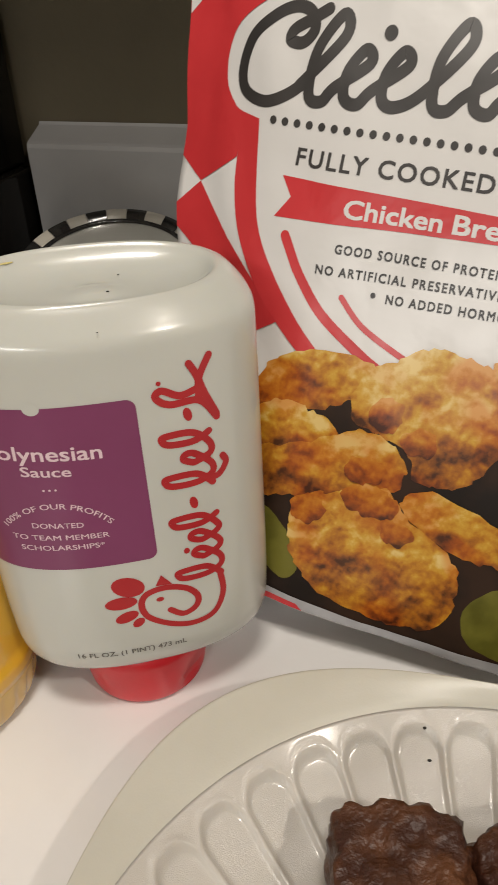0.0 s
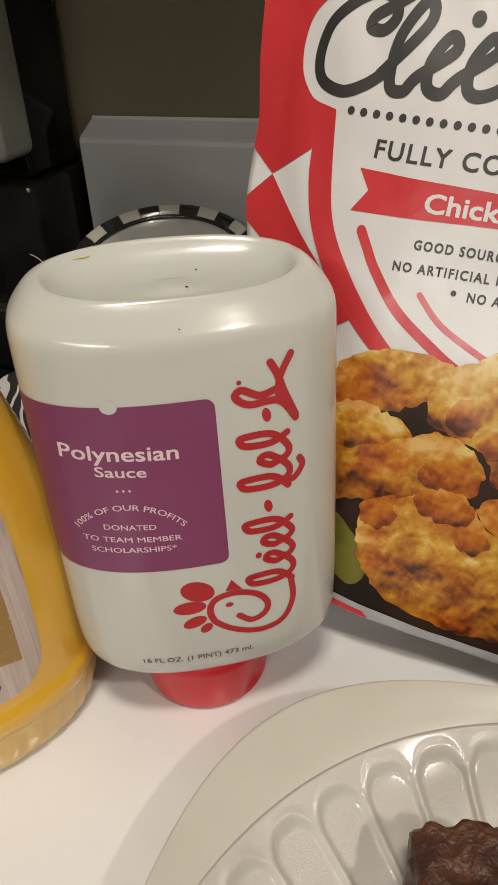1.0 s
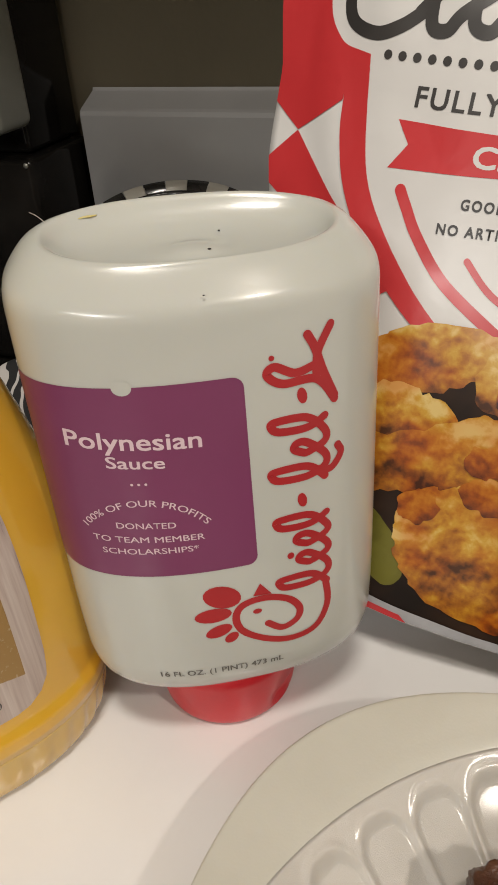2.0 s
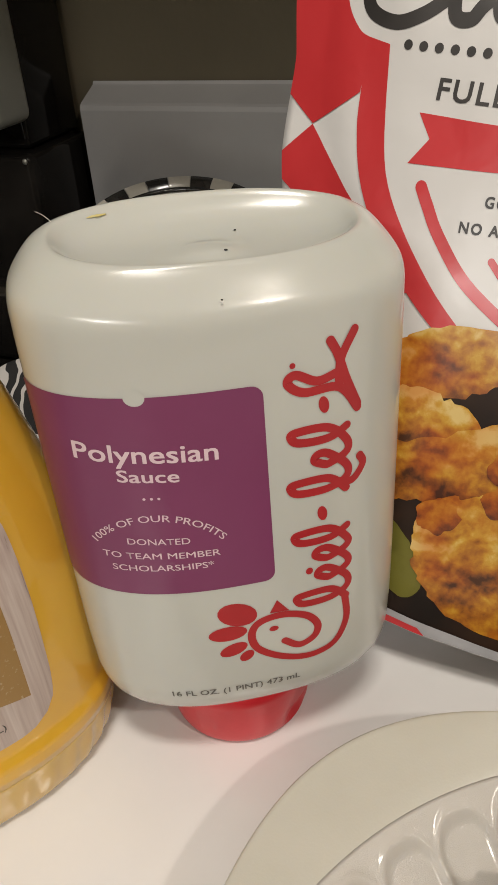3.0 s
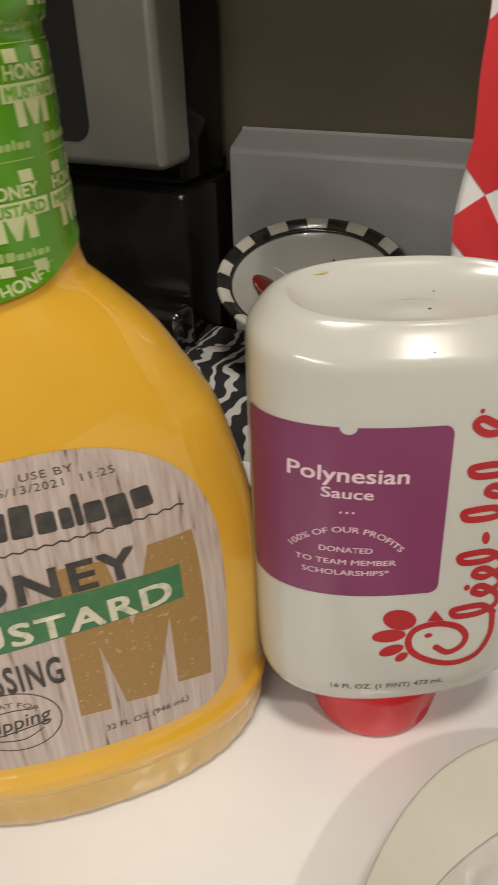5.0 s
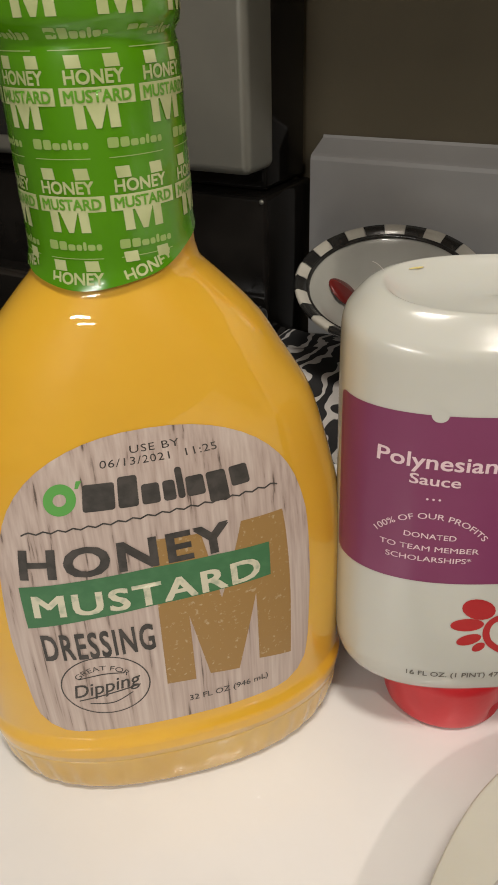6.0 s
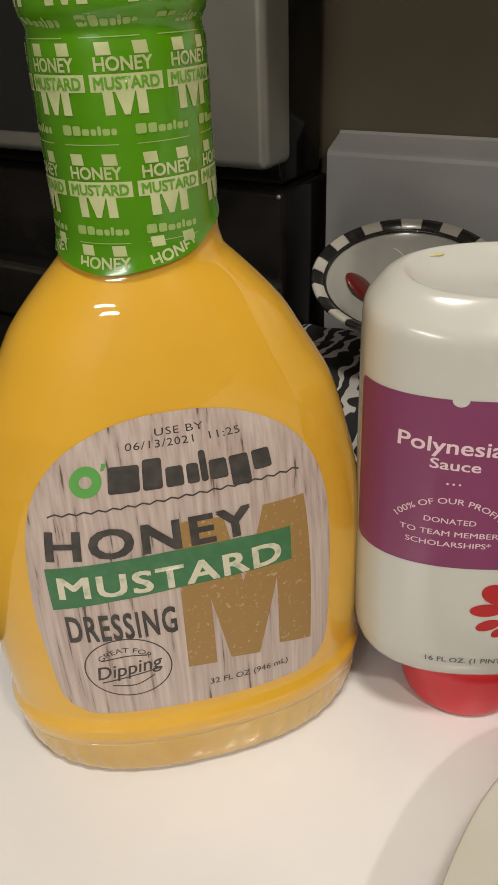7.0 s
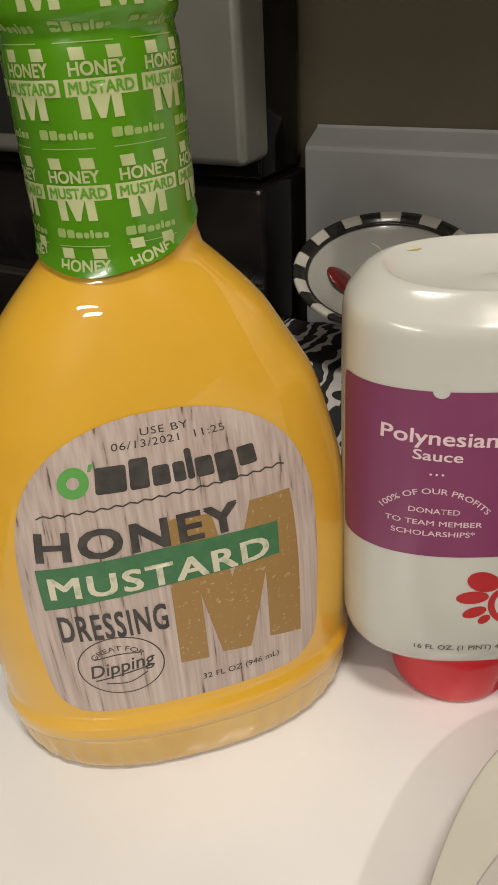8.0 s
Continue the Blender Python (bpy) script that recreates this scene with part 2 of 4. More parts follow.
class Wrap:
    """The side of an oval bottle: (s, z) is the way along the girth from the middle of the front, and the height."""

    def __init__(self, table, n, ref):
        self.table, self.n = table, n
        a, b = eased(table, ref, 1), eased(table, ref, 2)
        ring = []
        for k in range(721):
            t = math.radians(-270 + k * 0.5)
            c, s = math.cos(t), math.sin(t)
            ring.append((t, a * math.copysign(abs(c) ** (2 / n), c), b * math.copysign(abs(s) ** (2 / n), s)))
        self.s, self.t, run = [0.0], [ring[0][0]], 0.0
        for p, q in zip(ring, ring[1:]):
            run += math.hypot(q[1] - p[1], q[2] - p[2])
            self.s.append(run)
            self.t.append(q[0])
        mid = self.s[360]
        self.s = [v - mid for v in self.s]

    def point(self, s, z):
        t = float(np.interp(s, self.s, self.t))
        c, k = math.cos(t), math.sin(t)
        a, b = eased(self.table, z, 1), eased(self.table, z, 2)
        return Vector((a * math.copysign(abs(c) ** (2 / self.n), c), b * math.copysign(abs(k) ** (2 / self.n), k), z))

    def __call__(self, s, z, lift):
        p = self.point(s, z)
        e = 0.0008
        nrm = (self.point(s + e, z) - self.point(s - e, z)).cross(self.point(s, z + e) - self.point(s, z - e)).normalized()
        return p + nrm * lift


def cut_up(bm, step):
    """Splits a flat mesh in the xy plane by a grid, so that it can be bent."""
    xs, ys = [v.co.x for v in bm.verts], [v.co.y for v in bm.verts]
    for axis, lo, hi in ((0, min(xs), max(xs)), (1, min(ys), max(ys))):
        k = math.floor(lo / step) + 1
        while k * step < hi:
            co, no = [0, 0, 0], [0, 0, 0]
            co[axis], no[axis] = k * step, 1
            bmesh.ops.bisect_plane(bm, geom=bm.verts[:] + bm.edges[:] + bm.faces[:], plane_co=co, plane_no=no, dist=1e-7)
            k += 1


def laid(bm, surface, lift):
    for v in bm.verts:
        v.co = surface(v.co.x, v.co.y, lift)
    return bm


def patch(outline, surface, lift, step=0.003):
    bm = bmesh.new()
    bm.faces.new([bm.verts.new((x, y, 0)) for x, y in outline])
    bm.normal_update()
    bmesh.ops.triangulate(bm, faces=bm.faces[:])
    for f in bm.faces:
        if f.normal.z < 0:
            f.normal_flip()
    if step:
        cut_up(bm, step)
    return laid(bm, surface, lift)


def spline(points, per=8, closed=False):
    pts, out, n = [Vector((x, y)) for x, y in points], [], len(points)
    for i in range(n if closed else n - 1):
        p = [pts[(i + d) % n] if closed else pts[max(0, min(n - 1, i + d))] for d in (-1, 0, 1, 2)]
        for k in range(per):
            t = k / per
            q = 0.5 * ((2 * p[1]) + (p[2] - p[0]) * t + (2 * p[0] - 5 * p[1] + 4 * p[2] - p[3]) * t * t + (3 * p[1] - p[0] - 3 * p[2] + p[3]) * t ** 3)
            out.append((q.x, q.y))
    if not closed:
        out.append(tuple(pts[-1]))
    return out


def stroke(points, width, surface, lift, closed=False, per=8):
    """A pen stroke of one width with round ends."""
    line = spline(points, per, closed)
    bm = bmesh.new()
    n, rows = len(line), []
    for i, (x, y) in enumerate(line):
        a = line[(i - 1) % n] if closed or i else line[0]
        b = line[(i + 1) % n] if closed or i < n - 1 else line[-1]
        d = Vector((b[0] - a[0], b[1] - a[1]))
        d = d.normalized() if d.length else Vector((1, 0))
        off = Vector((-d.y, d.x)) * width / 2
        rows.append((bm.verts.new((x - off.x, y - off.y, 0)), bm.verts.new((x + off.x, y + off.y, 0))))
    for i in range(n if closed else n - 1):
        p, q = rows[i], rows[(i + 1) % n]
        bm.faces.new((p[0], q[0], q[1], p[1]))
    if not closed:
        for (x, y), other in ((line[0], line[1]), (line[-1], line[-2])):
            face = math.atan2(y - other[1], x - other[0])
            fan = [bm.verts.new((x + width / 2 * math.cos(face + k * math.pi / 8 - math.pi / 2), y + width / 2 * math.sin(face + k * math.pi / 8 - math.pi / 2), 0)) for k in range(9)]
            bm.faces.new(fan)
    bmesh.ops.recalc_face_normals(bm, faces=bm.faces[:])
    for f in bm.faces:
        if f.normal.z < 0:
            f.normal_flip()
    return laid(bm, surface, lift)


def disc(x, y, rx, ry, count=20, turn=0.0):
    c, s = math.cos(turn), math.sin(turn)
    return [(x + rx * math.cos(t) * c - ry * math.sin(t) * s, y + rx * math.cos(t) * s + ry * math.sin(t) * c) for t in (2 * math.pi * k / count for k in range(count))]


def round_rect(x0, x1, y0, y1, r, count=5):
    out = []
    for cx, cy, a in ((x1 - r, y1 - r, 0), (x0 + r, y1 - r, 90), (x0 + r, y0 + r, 180), (x1 - r, y0 + r, 270)):
        out += [(cx + r * math.cos(radians(a + 90 * k / count)), cy + r * math.sin(radians(a + 90 * k / count))) for k in range(count + 1)]
    return out


def words(text, x, y, height, surface, lift, width=0.0, step=0.0, turn=0.0, weight=0.0, arch=0.0, spacing=1.0, shear=0.0, climb=0.0):
    """Lettering laid on a surface. (x, y): its middle; height of its capitals; width to fit; arch: the radius it bends over."""
    cu = bpy.data.curves.new("lettering", "FONT")
    cu.body, cu.size, cu.resolution_u, cu.space_character, cu.shear = text, 1.0, 3, spacing, shear
    tmp = new("lettering", cu)
    me = bpy.data.meshes.new_from_object(tmp.evaluated_get(bpy.context.evaluated_depsgraph_get()))
    bpy.data.objects.remove(tmp)
    bpy.data.curves.remove(cu)
    bm = bmesh.new()
    bm.from_mesh(me)
    bpy.data.meshes.remove(me)
    bmesh.ops.triangulate(bm, faces=bm.faces[:])
    xs, ys = [v.co.x for v in bm.verts], [v.co.y for v in bm.verts]
    up = height / 0.70
    wide = width / (max(xs) - min(xs)) if width else up
    mid = (max(xs) + min(xs)) / 2
    c, s = math.cos(radians(turn)), math.sin(radians(turn))
    flat = [v.co.copy() for v in bm.verts]
    shifts = [(0, 0)] if not weight else [(-weight, -weight), (weight, -weight), (-weight, weight), (weight, weight)]
    copies = []
    for n, (dx, dy) in enumerate(shifts):
        one = bm.copy()
        for v, q in zip(one.verts, flat):
            px, py = (q.x + dx * 0.6 - mid) * wide, (q.y + dy * 0.6 - 0.35) * up
            py += climb * px * abs(px)
            if arch:
                a = px / arch
                px, py = (arch + py) * math.sin(a), (arch + py) * math.cos(a) - arch
            v.co = Vector((x + px * c - py * s, y + px * s + py * c, 0))
        for f in one.faces:
            f.normal_update()
            if f.normal.z < 0:
                f.normal_flip()
        if step:
            cut_up(one, step)
        copies.append(laid(one, surface, lift + 0.00001 * n))
    bm.free()
    return merged(*copies)


def merged(*meshes):
    """One mesh out of several pieces of one print."""
    out = bmesh.new()
    for bm in meshes:
        me = bpy.data.meshes.new("piece")
        bm.to_mesh(me)
        bm.free()
        out.from_mesh(me)
        bpy.data.meshes.remove(me)
    return out


# ---- the room ----
# the room's own axes: along the back wall, and into it, from the end of the backsplash
HOUSE = pose(-0.132, 0.494, 0, 0, 0, -19)


def housed(ob):
    ob.matrix_world = HOUSE
    return ob


def structure(name, bm, mat, label, category):
    return tagged(housed(part(name, bm, mat, smooth=False)), label, category, kind="structure")


structure("floor", box(-1.8, 1.8, -4.4, 0.12, -0.95, -0.9), FLOOR, "brown tiled kitchen floor below the counter", "floor")
structure("ceiling", box(-1.8, 1.8, -4.4, 0.12, 1.5, 1.55), CEIL, "plain off-white painted kitchen ceiling", "ceiling")
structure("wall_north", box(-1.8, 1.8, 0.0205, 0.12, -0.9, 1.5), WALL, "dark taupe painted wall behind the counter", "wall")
structure("wall_south", box(-1.8, 1.8, -4.5, -4.4, -0.9, 1.5), ROOM, "plain beige painted kitchen wall", "wall")
structure("wall_west", box(-1.9, -1.8, -4.4, 0.12, -0.9, 1.5), ROOM, "plain beige painted kitchen wall", "wall")
structure("wall_east", box(1.8, 1.9, -4.4, 0.12, -0.9, 1.5), ROOM, "plain beige painted kitchen wall", "wall")
counter = tagged(housed(part("counter", box(0.0, 1.79, -0.62, 0.0195, -0.04, 0.0, 0.004, 3), COUNTER)), "glossy white laminate kitchen counter top", "counter", kind="structure")


def backsplash():
    bm = bmesh.new()
    side = [(0.0, 0.0015), (0.0, 0.1335), (0.0008, 0.136), (0.0025, 0.1372), (0.0185, 0.1442), (0.0195, 0.146), (0.0195, 0.0015)]
    ends = [[bm.verts.new((x, y, z)) for y, z in side] for x in (0.0, 1.79)]
    for i in range(len(side)):
        j = (i + 1) % len(side)
        bm.faces.new((ends[0][i], ends[0][j], ends[1][j], ends[1][i]))
    bm.faces.new(ends[0])
    bm.faces.new(ends[1][::-1])
    bmesh.ops.recalc_face_normals(bm, faces=bm.faces[:])
    return bm


# out of view: added to keep the overhead lamp off wall and backsplash
structure("upper_cabinet", box(0.02, 1.78, -0.22, 0.0195, 0.50, 1.30, 0.003), CABINET, "unseen upper cabinet added above the counter to shade the back wall", "cabinet")
structure("backsplash", backsplash(), SPLASH, "low grey laminate backsplash with a sloped top ledge", "backsplash")

# ---- range beside the counter ----


def kitchen_range():
    ob = thing("kitchen_range", HOUSE, "black kitchen range with silver control panel beside the counter", "range")
    part("oven_body", box(-0.760, -0.004, -0.600, 0.012, -0.90, -0.012, 0.004), BLACK_GLOSS, ob)
    top = part("cooktop", box(-0.762, -0.0125, -0.620, -0.052, -0.0115, 0.003, 0.003), BLACK_GLOSS, ob, "black glass cooktop")
    part("side_rail", box(-0.0120, -0.0025, -0.620, -0.072, -0.0115, 0.006, 0.0025, 3), BLACK_GLOSS, top, "black enamel edge rail")
    part("backguard", box(-0.762, -0.0055, -0.0500, 0.016, -0.0115, 0.1195, 0.003), BLACK_GLOSS, ob, "glossy black backguard")
    part("coved_step", box(-0.762, -0.0030, -0.0720, -0.0505, 0.0035, 0.0520, 0.006, 6), BLACK_EDGE, ob)
    part("upper_back", box(-0.762, -0.0120, -0.0385, 0.016, 0.1205, 0.345, 0.003), BLACK_GLOSS, ob)
    panel = part("control_panel", box(-0.762, -0.0045, -0.0715, -0.0390, 0.1360, 0.340, 0.0055, 5), SILVER, ob, "brushed silver control panel with rounded edges")
    part("display", patch(round_rect(-0.300, -0.0520, 0.0, 0.150, 0.011), lambda u, v, k: Vector((u, -0.0715 - k, 0.1495 + v)), 0.0005, 0), DARK_GLASS, panel, "dark glass display with rounded corners", smooth=False)
    bm = bmesh.new()
    bmesh.ops.create_icosphere(bm, subdivisions=2, radius=0.0016)
    for v in bm.verts:
        v.co = Vector((-0.0085 + v.co.x, -0.0505 + v.co.y * 0.5, 0.1170 + v.co.z))
    part("screw_head", bm, SILVER, ob, "tiny bright screw head")
    return ob


kitchen_range()

# ---- patterned cloth and dish behind the bottles ----


def cloth():
    bm = bmesh.new()
    nx, ny, rows = 60, 44, []
    for j in range(ny + 1):
        row = []
        for i in range(nx + 1):
            u, v = i / nx * 2 - 1, j / ny * 2 - 1
            r = max(abs(u), abs(v))
            x, y = 0.060 + u * 0.082, -0.072 + v * 0.062
            hgt = 0.034 * max(0.0, 1 - r ** 3) ** 0.6 + 0.006 * noise.noise(Vector((x * 38, y * 38, 1.3))) * (1 - r ** 4)
            row.append(bm.verts.new((x + 0.006 * noise.noise(Vector((x * 30, y * 30, 5))), y + 0.006 * noise.noise(Vector((x * 30, y * 30, 9))), max(0.0012, hgt))))
        rows.append(row)
    for j in range(ny):
        for i in range(nx):
            bm.faces.new((rows[j][i], rows[j][i + 1], rows[j + 1][i + 1], rows[j + 1][i]))
    edge = bmesh.ops.extrude_edge_only(bm, edges=[e for e in bm.edges if e.is_boundary])
    for g in edge["geom"]:
        if isinstance(g, bmesh.types.BMVert):
            g.co.z = 0.0
    return bm


def swirl_material():
    m = bpy.data.materials.new("black and white swirls with satin glints")
    m.use_nodes = True
    nodes, links = m.node_tree.nodes, m.node_tree.links
    p = nodes["Principled BSDF"]
    p.inputs["Roughness"].default_value = 0.8
    # the white strokes are pattern and the satin's glints, both put into the colour
    co = nodes.new("ShaderNodeTexCoord")
    w = nodes.new("ShaderNodeTexWave")
    w.inputs["Scale"].default_value, w.inputs["Distortion"].default_value, w.inputs["Detail Scale"].default_value = 24, 10, 1.8
    r = nodes.new("ShaderNodeValToRGB")
    r.color_ramp.elements[0].position, r.color_ramp.elements[1].position = 0.70, 0.76
    r.color_ramp.elements[0].color, r.color_ramp.elements[1].color = (0.012, 0.012, 0.013, 1), (0.50, 0.48, 0.46, 1)
    links.new(co.outputs["Object"], w.inputs["Vector"])
    links.new(w.outputs["Fac"], r.inputs["Fac"])
    links.new(r.outputs["Color"], p.inputs["Base Color"])
    return m


SWIRL = swirl_material()
tagged(housed(part("kitchen_cloth", cloth(), SWIRL)), "black and white patterned kitchen cloth with coloured-in satin glints, bunched under a dish", "cloth")


def dish():
    ob = thing("ceramic_dish", pose(-0.0748, 0.4075, 0.0840, 18, 0, 0), "cream ceramic dish with black and white checked rim", "dish")
    prof = [(0.006, -0.030), (0.026, -0.030), (0.030, -0.026), (0.043, -0.010), (0.0525, -0.001), (0.0536, 0.0), (0.0530, 0.0010), (0.0470, -0.0025), (0.0420, -0.006), (0.0325, -0.018), (0.023, -0.0240), (0.004, -0.0255)]
    part("bowl", loft([[(r * math.cos(t), r * math.sin(t), z) for t in (2 * math.pi * k / 64 for k in range(64))] for r, z in prof]), CERAMIC, ob)
    cells = 26
    for k in range(cells):
        wide = 0.96 + 0.10 * noise.noise(Vector((k * 1.7, 2.0, 0.5)))
        rings = []
        for r, z in ((0.0480, -0.0006), (0.0496, 0.0006), (0.0535, 0.0026), (0.0550, 0.0014), (0.0544, -0.0010)):
            rings.append([(r * math.cos(t), r * math.sin(t), z) for t in (2 * math.pi * (k + (0.5 - wide / 2) + j / 5 * wide) / cells for j in range(6))])
        bm = bmesh.new()
        rows = [[bm.verts.new(p) for p in q] for q in rings]
        for a, b in zip(rows, rows[1:]):
            for j in range(5):
                bm.faces.new((a[j], b[j], b[j + 1], a[j + 1]))
        part("rim_check", bm, CERAMIC_BLACK if k % 2 else CERAMIC_WHITE, ob, "black glazed check" if k % 2 else "white glazed check")
    line = []
    for r, z in ((0.0462, -0.0022), (0.0465, -0.0012), (0.0478, -0.0004), (0.0482, -0.0012)):
        line.append([(r * math.cos(t), r * math.sin(t), z) for t in (2 * math.pi * k / 96 for k in range(96))])
    part("rim_line", loft(line, False, False), CERAMIC_BLACK, ob, "thin black ring inside the checks")

    def in_bowl(u, v, lift):
        r = math.hypot(u, v)
        z = float(np.interp(r, (0.004, 0.023, 0.0325, 0.042, 0.047), (-0.0255, -0.0240, -0.018, -0.006, -0.0025)))
        return Vector((u, v, z + lift))

    part("painted_leaf", patch([(0.004, 0.0300), (0.0105, 0.0345), (0.0165, 0.0300), (0.0105, 0.0262)], in_bowl, 0.0006, 0.002), CERAMIC_BLACK, ob, "small black painted diamond")
    bm = bmesh.new()
    bmesh.ops.create_uvsphere(bm, u_segments=20, v_segments=12, radius=0.0095)
    for v in bm.verts:
        v.co = Vector((-0.0262 + v.co.x * 1.1, 0.012 + v.co.y * 1.0, -0.0192 + v.co.z * 0.35 - v.co.x * 0.9))
    part("painted_cherry", bm, CHERRY, ob, "raised dark red cherry")
    return ob


dish()

# ---- upturned sauce bottle ----
SAUCE_SIDE = [(0.0275, 0.0372, 0.0203), (0.0290, 0.0404, 0.0224), (0.0325, 0.0432, 0.0242), (0.0390, 0.0447, 0.0252), (0.0550, 0.0453, 0.0255), (0.0800, 0.0455, 0.0250),
              (0.1050, 0.0456, 0.0243), (0.1280, 0.0457, 0.0237), (0.1400, 0.0457, 0.0235), (0.1470, 0.0456, 0.0233), (0.1505, 0.0452, 0.0230), (0.1530, 0.0444, 0.0223), (0.1553, 0.0431, 0.0210), (0.1580, 0.0412, 0.0194), (0.1603, 0.0391, 0.0179), (0.1614, 0.0372, 0.0168)]


def sagged(p):
    """The soft bottle leans back a little on its cap, and its print slopes."""
    x, y, z = p
    return Vector((x, y + 0.045 * (z - 0.10), z - 0.035 * x))


class SauceWrap(Wrap):
    def point(self, s, z):
        return sagged(Wrap.point(self, s, z))


def sauce_bottle():
    ob = thing("sauce_bottle", pose(-0.041, 0.195, 0, 0, 0, 14), "white squeeze bottle of sauce upside down on its red cap", "bottle")
    n, rings = 2.45, []
    for z, a, b in ((0.0268, 0.024, 0.017), (0.0269, 0.034, 0.0185)):
        rings.append([(x, y, z) for x, y in oval(a, b, n, 192)])
    zs = sorted({r[0] for r in SAUCE_SIDE} | {0.04 + 0.01 * k for k in range(11)} | {0.0281, 0.0305, 0.0355, 0.1490, 0.1518, 0.1542, 0.1566, 0.1592, 0.1610})
    for z in zs:
        rings.append([(x, y, z) for x, y in oval(eased(SAUCE_SIDE, z, 1), eased(SAUCE_SIDE, z, 2), n, 192)])
    for z, a, b in ((0.1619, 0.0358, 0.0165), (0.1620, 0.0350, 0.0160), (0.1617, 0.0343, 0.0155), (0.1609, 0.0334, 0.0149), (0.1598, 0.0320, 0.0140), (0.1583, 0.0297, 0.0126), (0.1566, 0.0240, 0.0100), (0.1556, 0.0140, 0.0062), (0.1556, 0.0066, 0.0042), (0.1563, 0.0048, 0.0033), (0.1566, 0.0016, 0.0011)):
        rings.append([(x, y, z) for x, y in oval(a, b, 2.3, 192)])
    rings = [[sagged((x, y, z - (0.0035 - 0.17 * y) * min(1.0, max(0.0, (z - 0.135) / 0.025)))) for x, y, z in ring] for ring in rings]
    part("body", loft(rings), WHITE_PLASTIC, ob)
    cap_rings = []
    for z, r in ((0.0, 0.0190), (0.0005, 0.0206), (0.0018, 0.0217), (0.0036, 0.0223), (0.0055, 0.0226), (0.0075, 0.0229), (0.0095, 0.0231), (0.0115, 0.0233), (0.0200, 0.0238), (0.0266, 0.0241)):
        ring = []
        for k in range(120):
            t = 2 * math.pi * k / 120
            rr = r
            away = abs((math.degrees(t) - 312 + 180) % 360 - 180)
            if away < 22 and 0.003 < z < 0.011:
                rr -= 0.0020 * (0.5 + 0.5 * math.cos(math.pi * away / 22))
            ring.append((rr * math.cos(t) - 0.0022, rr * 0.94 * math.sin(t), z))
        cap_rings.append(ring)
    part("cap", loft(cap_rings), RED_PLASTIC, ob, "red flip-top cap with a thumb notch")
    wrap = SauceWrap(SAUCE_SIDE, n, 0.09)
    label = part("label", patch(round_rect(-0.0545, 0.0050, 0.0757, 0.1304, 0.0028), wrap, 0.00014, 0.002), PURPLE, ob, "purple printed label with pale lettering")
    part("label_notch", patch(disc(-0.0227, 0.1304, 0.0023, 0.0020), wrap, 0.00022, 0.002), WHITE_PLASTIC, label, "white half-round notch")
    cx = -0.0225
    part("flavour_name", merged(words("Polynesian", cx, 0.1164, 0.0045, wrap, 0.00022, 0.0326, weight=0.022, turn=-2), words("Sauce", cx, 0.1106, 0.0032, wrap, 0.00022, 0.0139, weight=0.022, turn=-2)), PINK_INK, label)
    part("dots", merged(*[patch(disc(cx + d, 0.1045, 0.00036, 0.00036, 10), wrap, 0.00022, 0) for d in (-0.0017, 0, 0.0017)]), PINK_INK, label)
    part("small_print", merged(words("100% OF OUR PROFITS", cx, 0.0990, 0.0019, wrap, 0.00022, 0.0360, weight=0.008, arch=0.0208),
                               words("DONATED", cx, 0.0921, 0.0018, wrap, 0.00022, 0.0149, weight=0.010, turn=-1.5), words("TO TEAM MEMBER", cx, 0.0878, 0.0018, wrap, 0.00022, 0.0286, weight=0.010, turn=-1),
                               words("SCHOLARSHIPS*", cx, 0.0841, 0.0018, wrap, 0.00022, 0.0248, weight=0.010)), PINK_INK, label)
    part("volume_print", words("16 FL OZ. (1 PINT) 473 mL", -0.0077, 0.0384, 0.0021, wrap, 0.00016, 0.0368, weight=0.02), GREY_INK, ob, "small grey lettering")
    w = 0.0022

    def coils(rows):
        """A running pen line of loops: (height of the loop's middle, how far it reaches)."""
        line = []
        for z, reach in rows:
            line += [(0.0250, z - 0.0030), (0.0200, z + 0.0014), (reach + 0.0008, z + 0.0017), (reach, z + 0.0002), (reach + 0.0022, z - 0.0012), (0.0205, z - 0.0014), (0.0252, z + 0.0006)]
        return line

    marks = [stroke(p, w, wrap, 0.00016 + 0.00001 * k) for k, p in enumerate((
        [(0.0066, 0.0536), (0.0107, 0.0507), (0.0151, 0.0525), (0.0161, 0.0565), (0.0128, 0.0609), (0.0063, 0.0632), (-0.0002, 0.0620), (-0.0025, 0.0577), (-0.0006, 0.0522), (0.0063, 0.0475), (0.0141, 0.0455), (0.0214, 0.0475), (0.0251, 0.0548), (0.0246, 0.0630)],
        coils(((0.0662, 0.0106), (0.0735, 0.0165), (0.0800, 0.0160), (0.0862, 0.0108))),
        coils(((0.1012, 0.0104), (0.1082, 0.0165), (0.1152, 0.0110))),
        [(0.0290, 0.1062), (0.0300, 0.1035), (0.0268, 0.1000), (0.0225, 0.1010)],
        [(0.0282, 0.1196), (0.0231, 0.1263), (0.0143, 0.1268), (0.0106, 0.1296), (0.0125, 0.1314), (0.0175, 0.1290), (0.0225, 0.1300)],
        [(0.0282, 0.1205), (0.0250, 0.1280), (0.0228, 0.1345), (0.0210, 0.1380)],
        [(0.0231, 0.1263), (0.0236, 0.1330), (0.0272, 0.1393)]))]
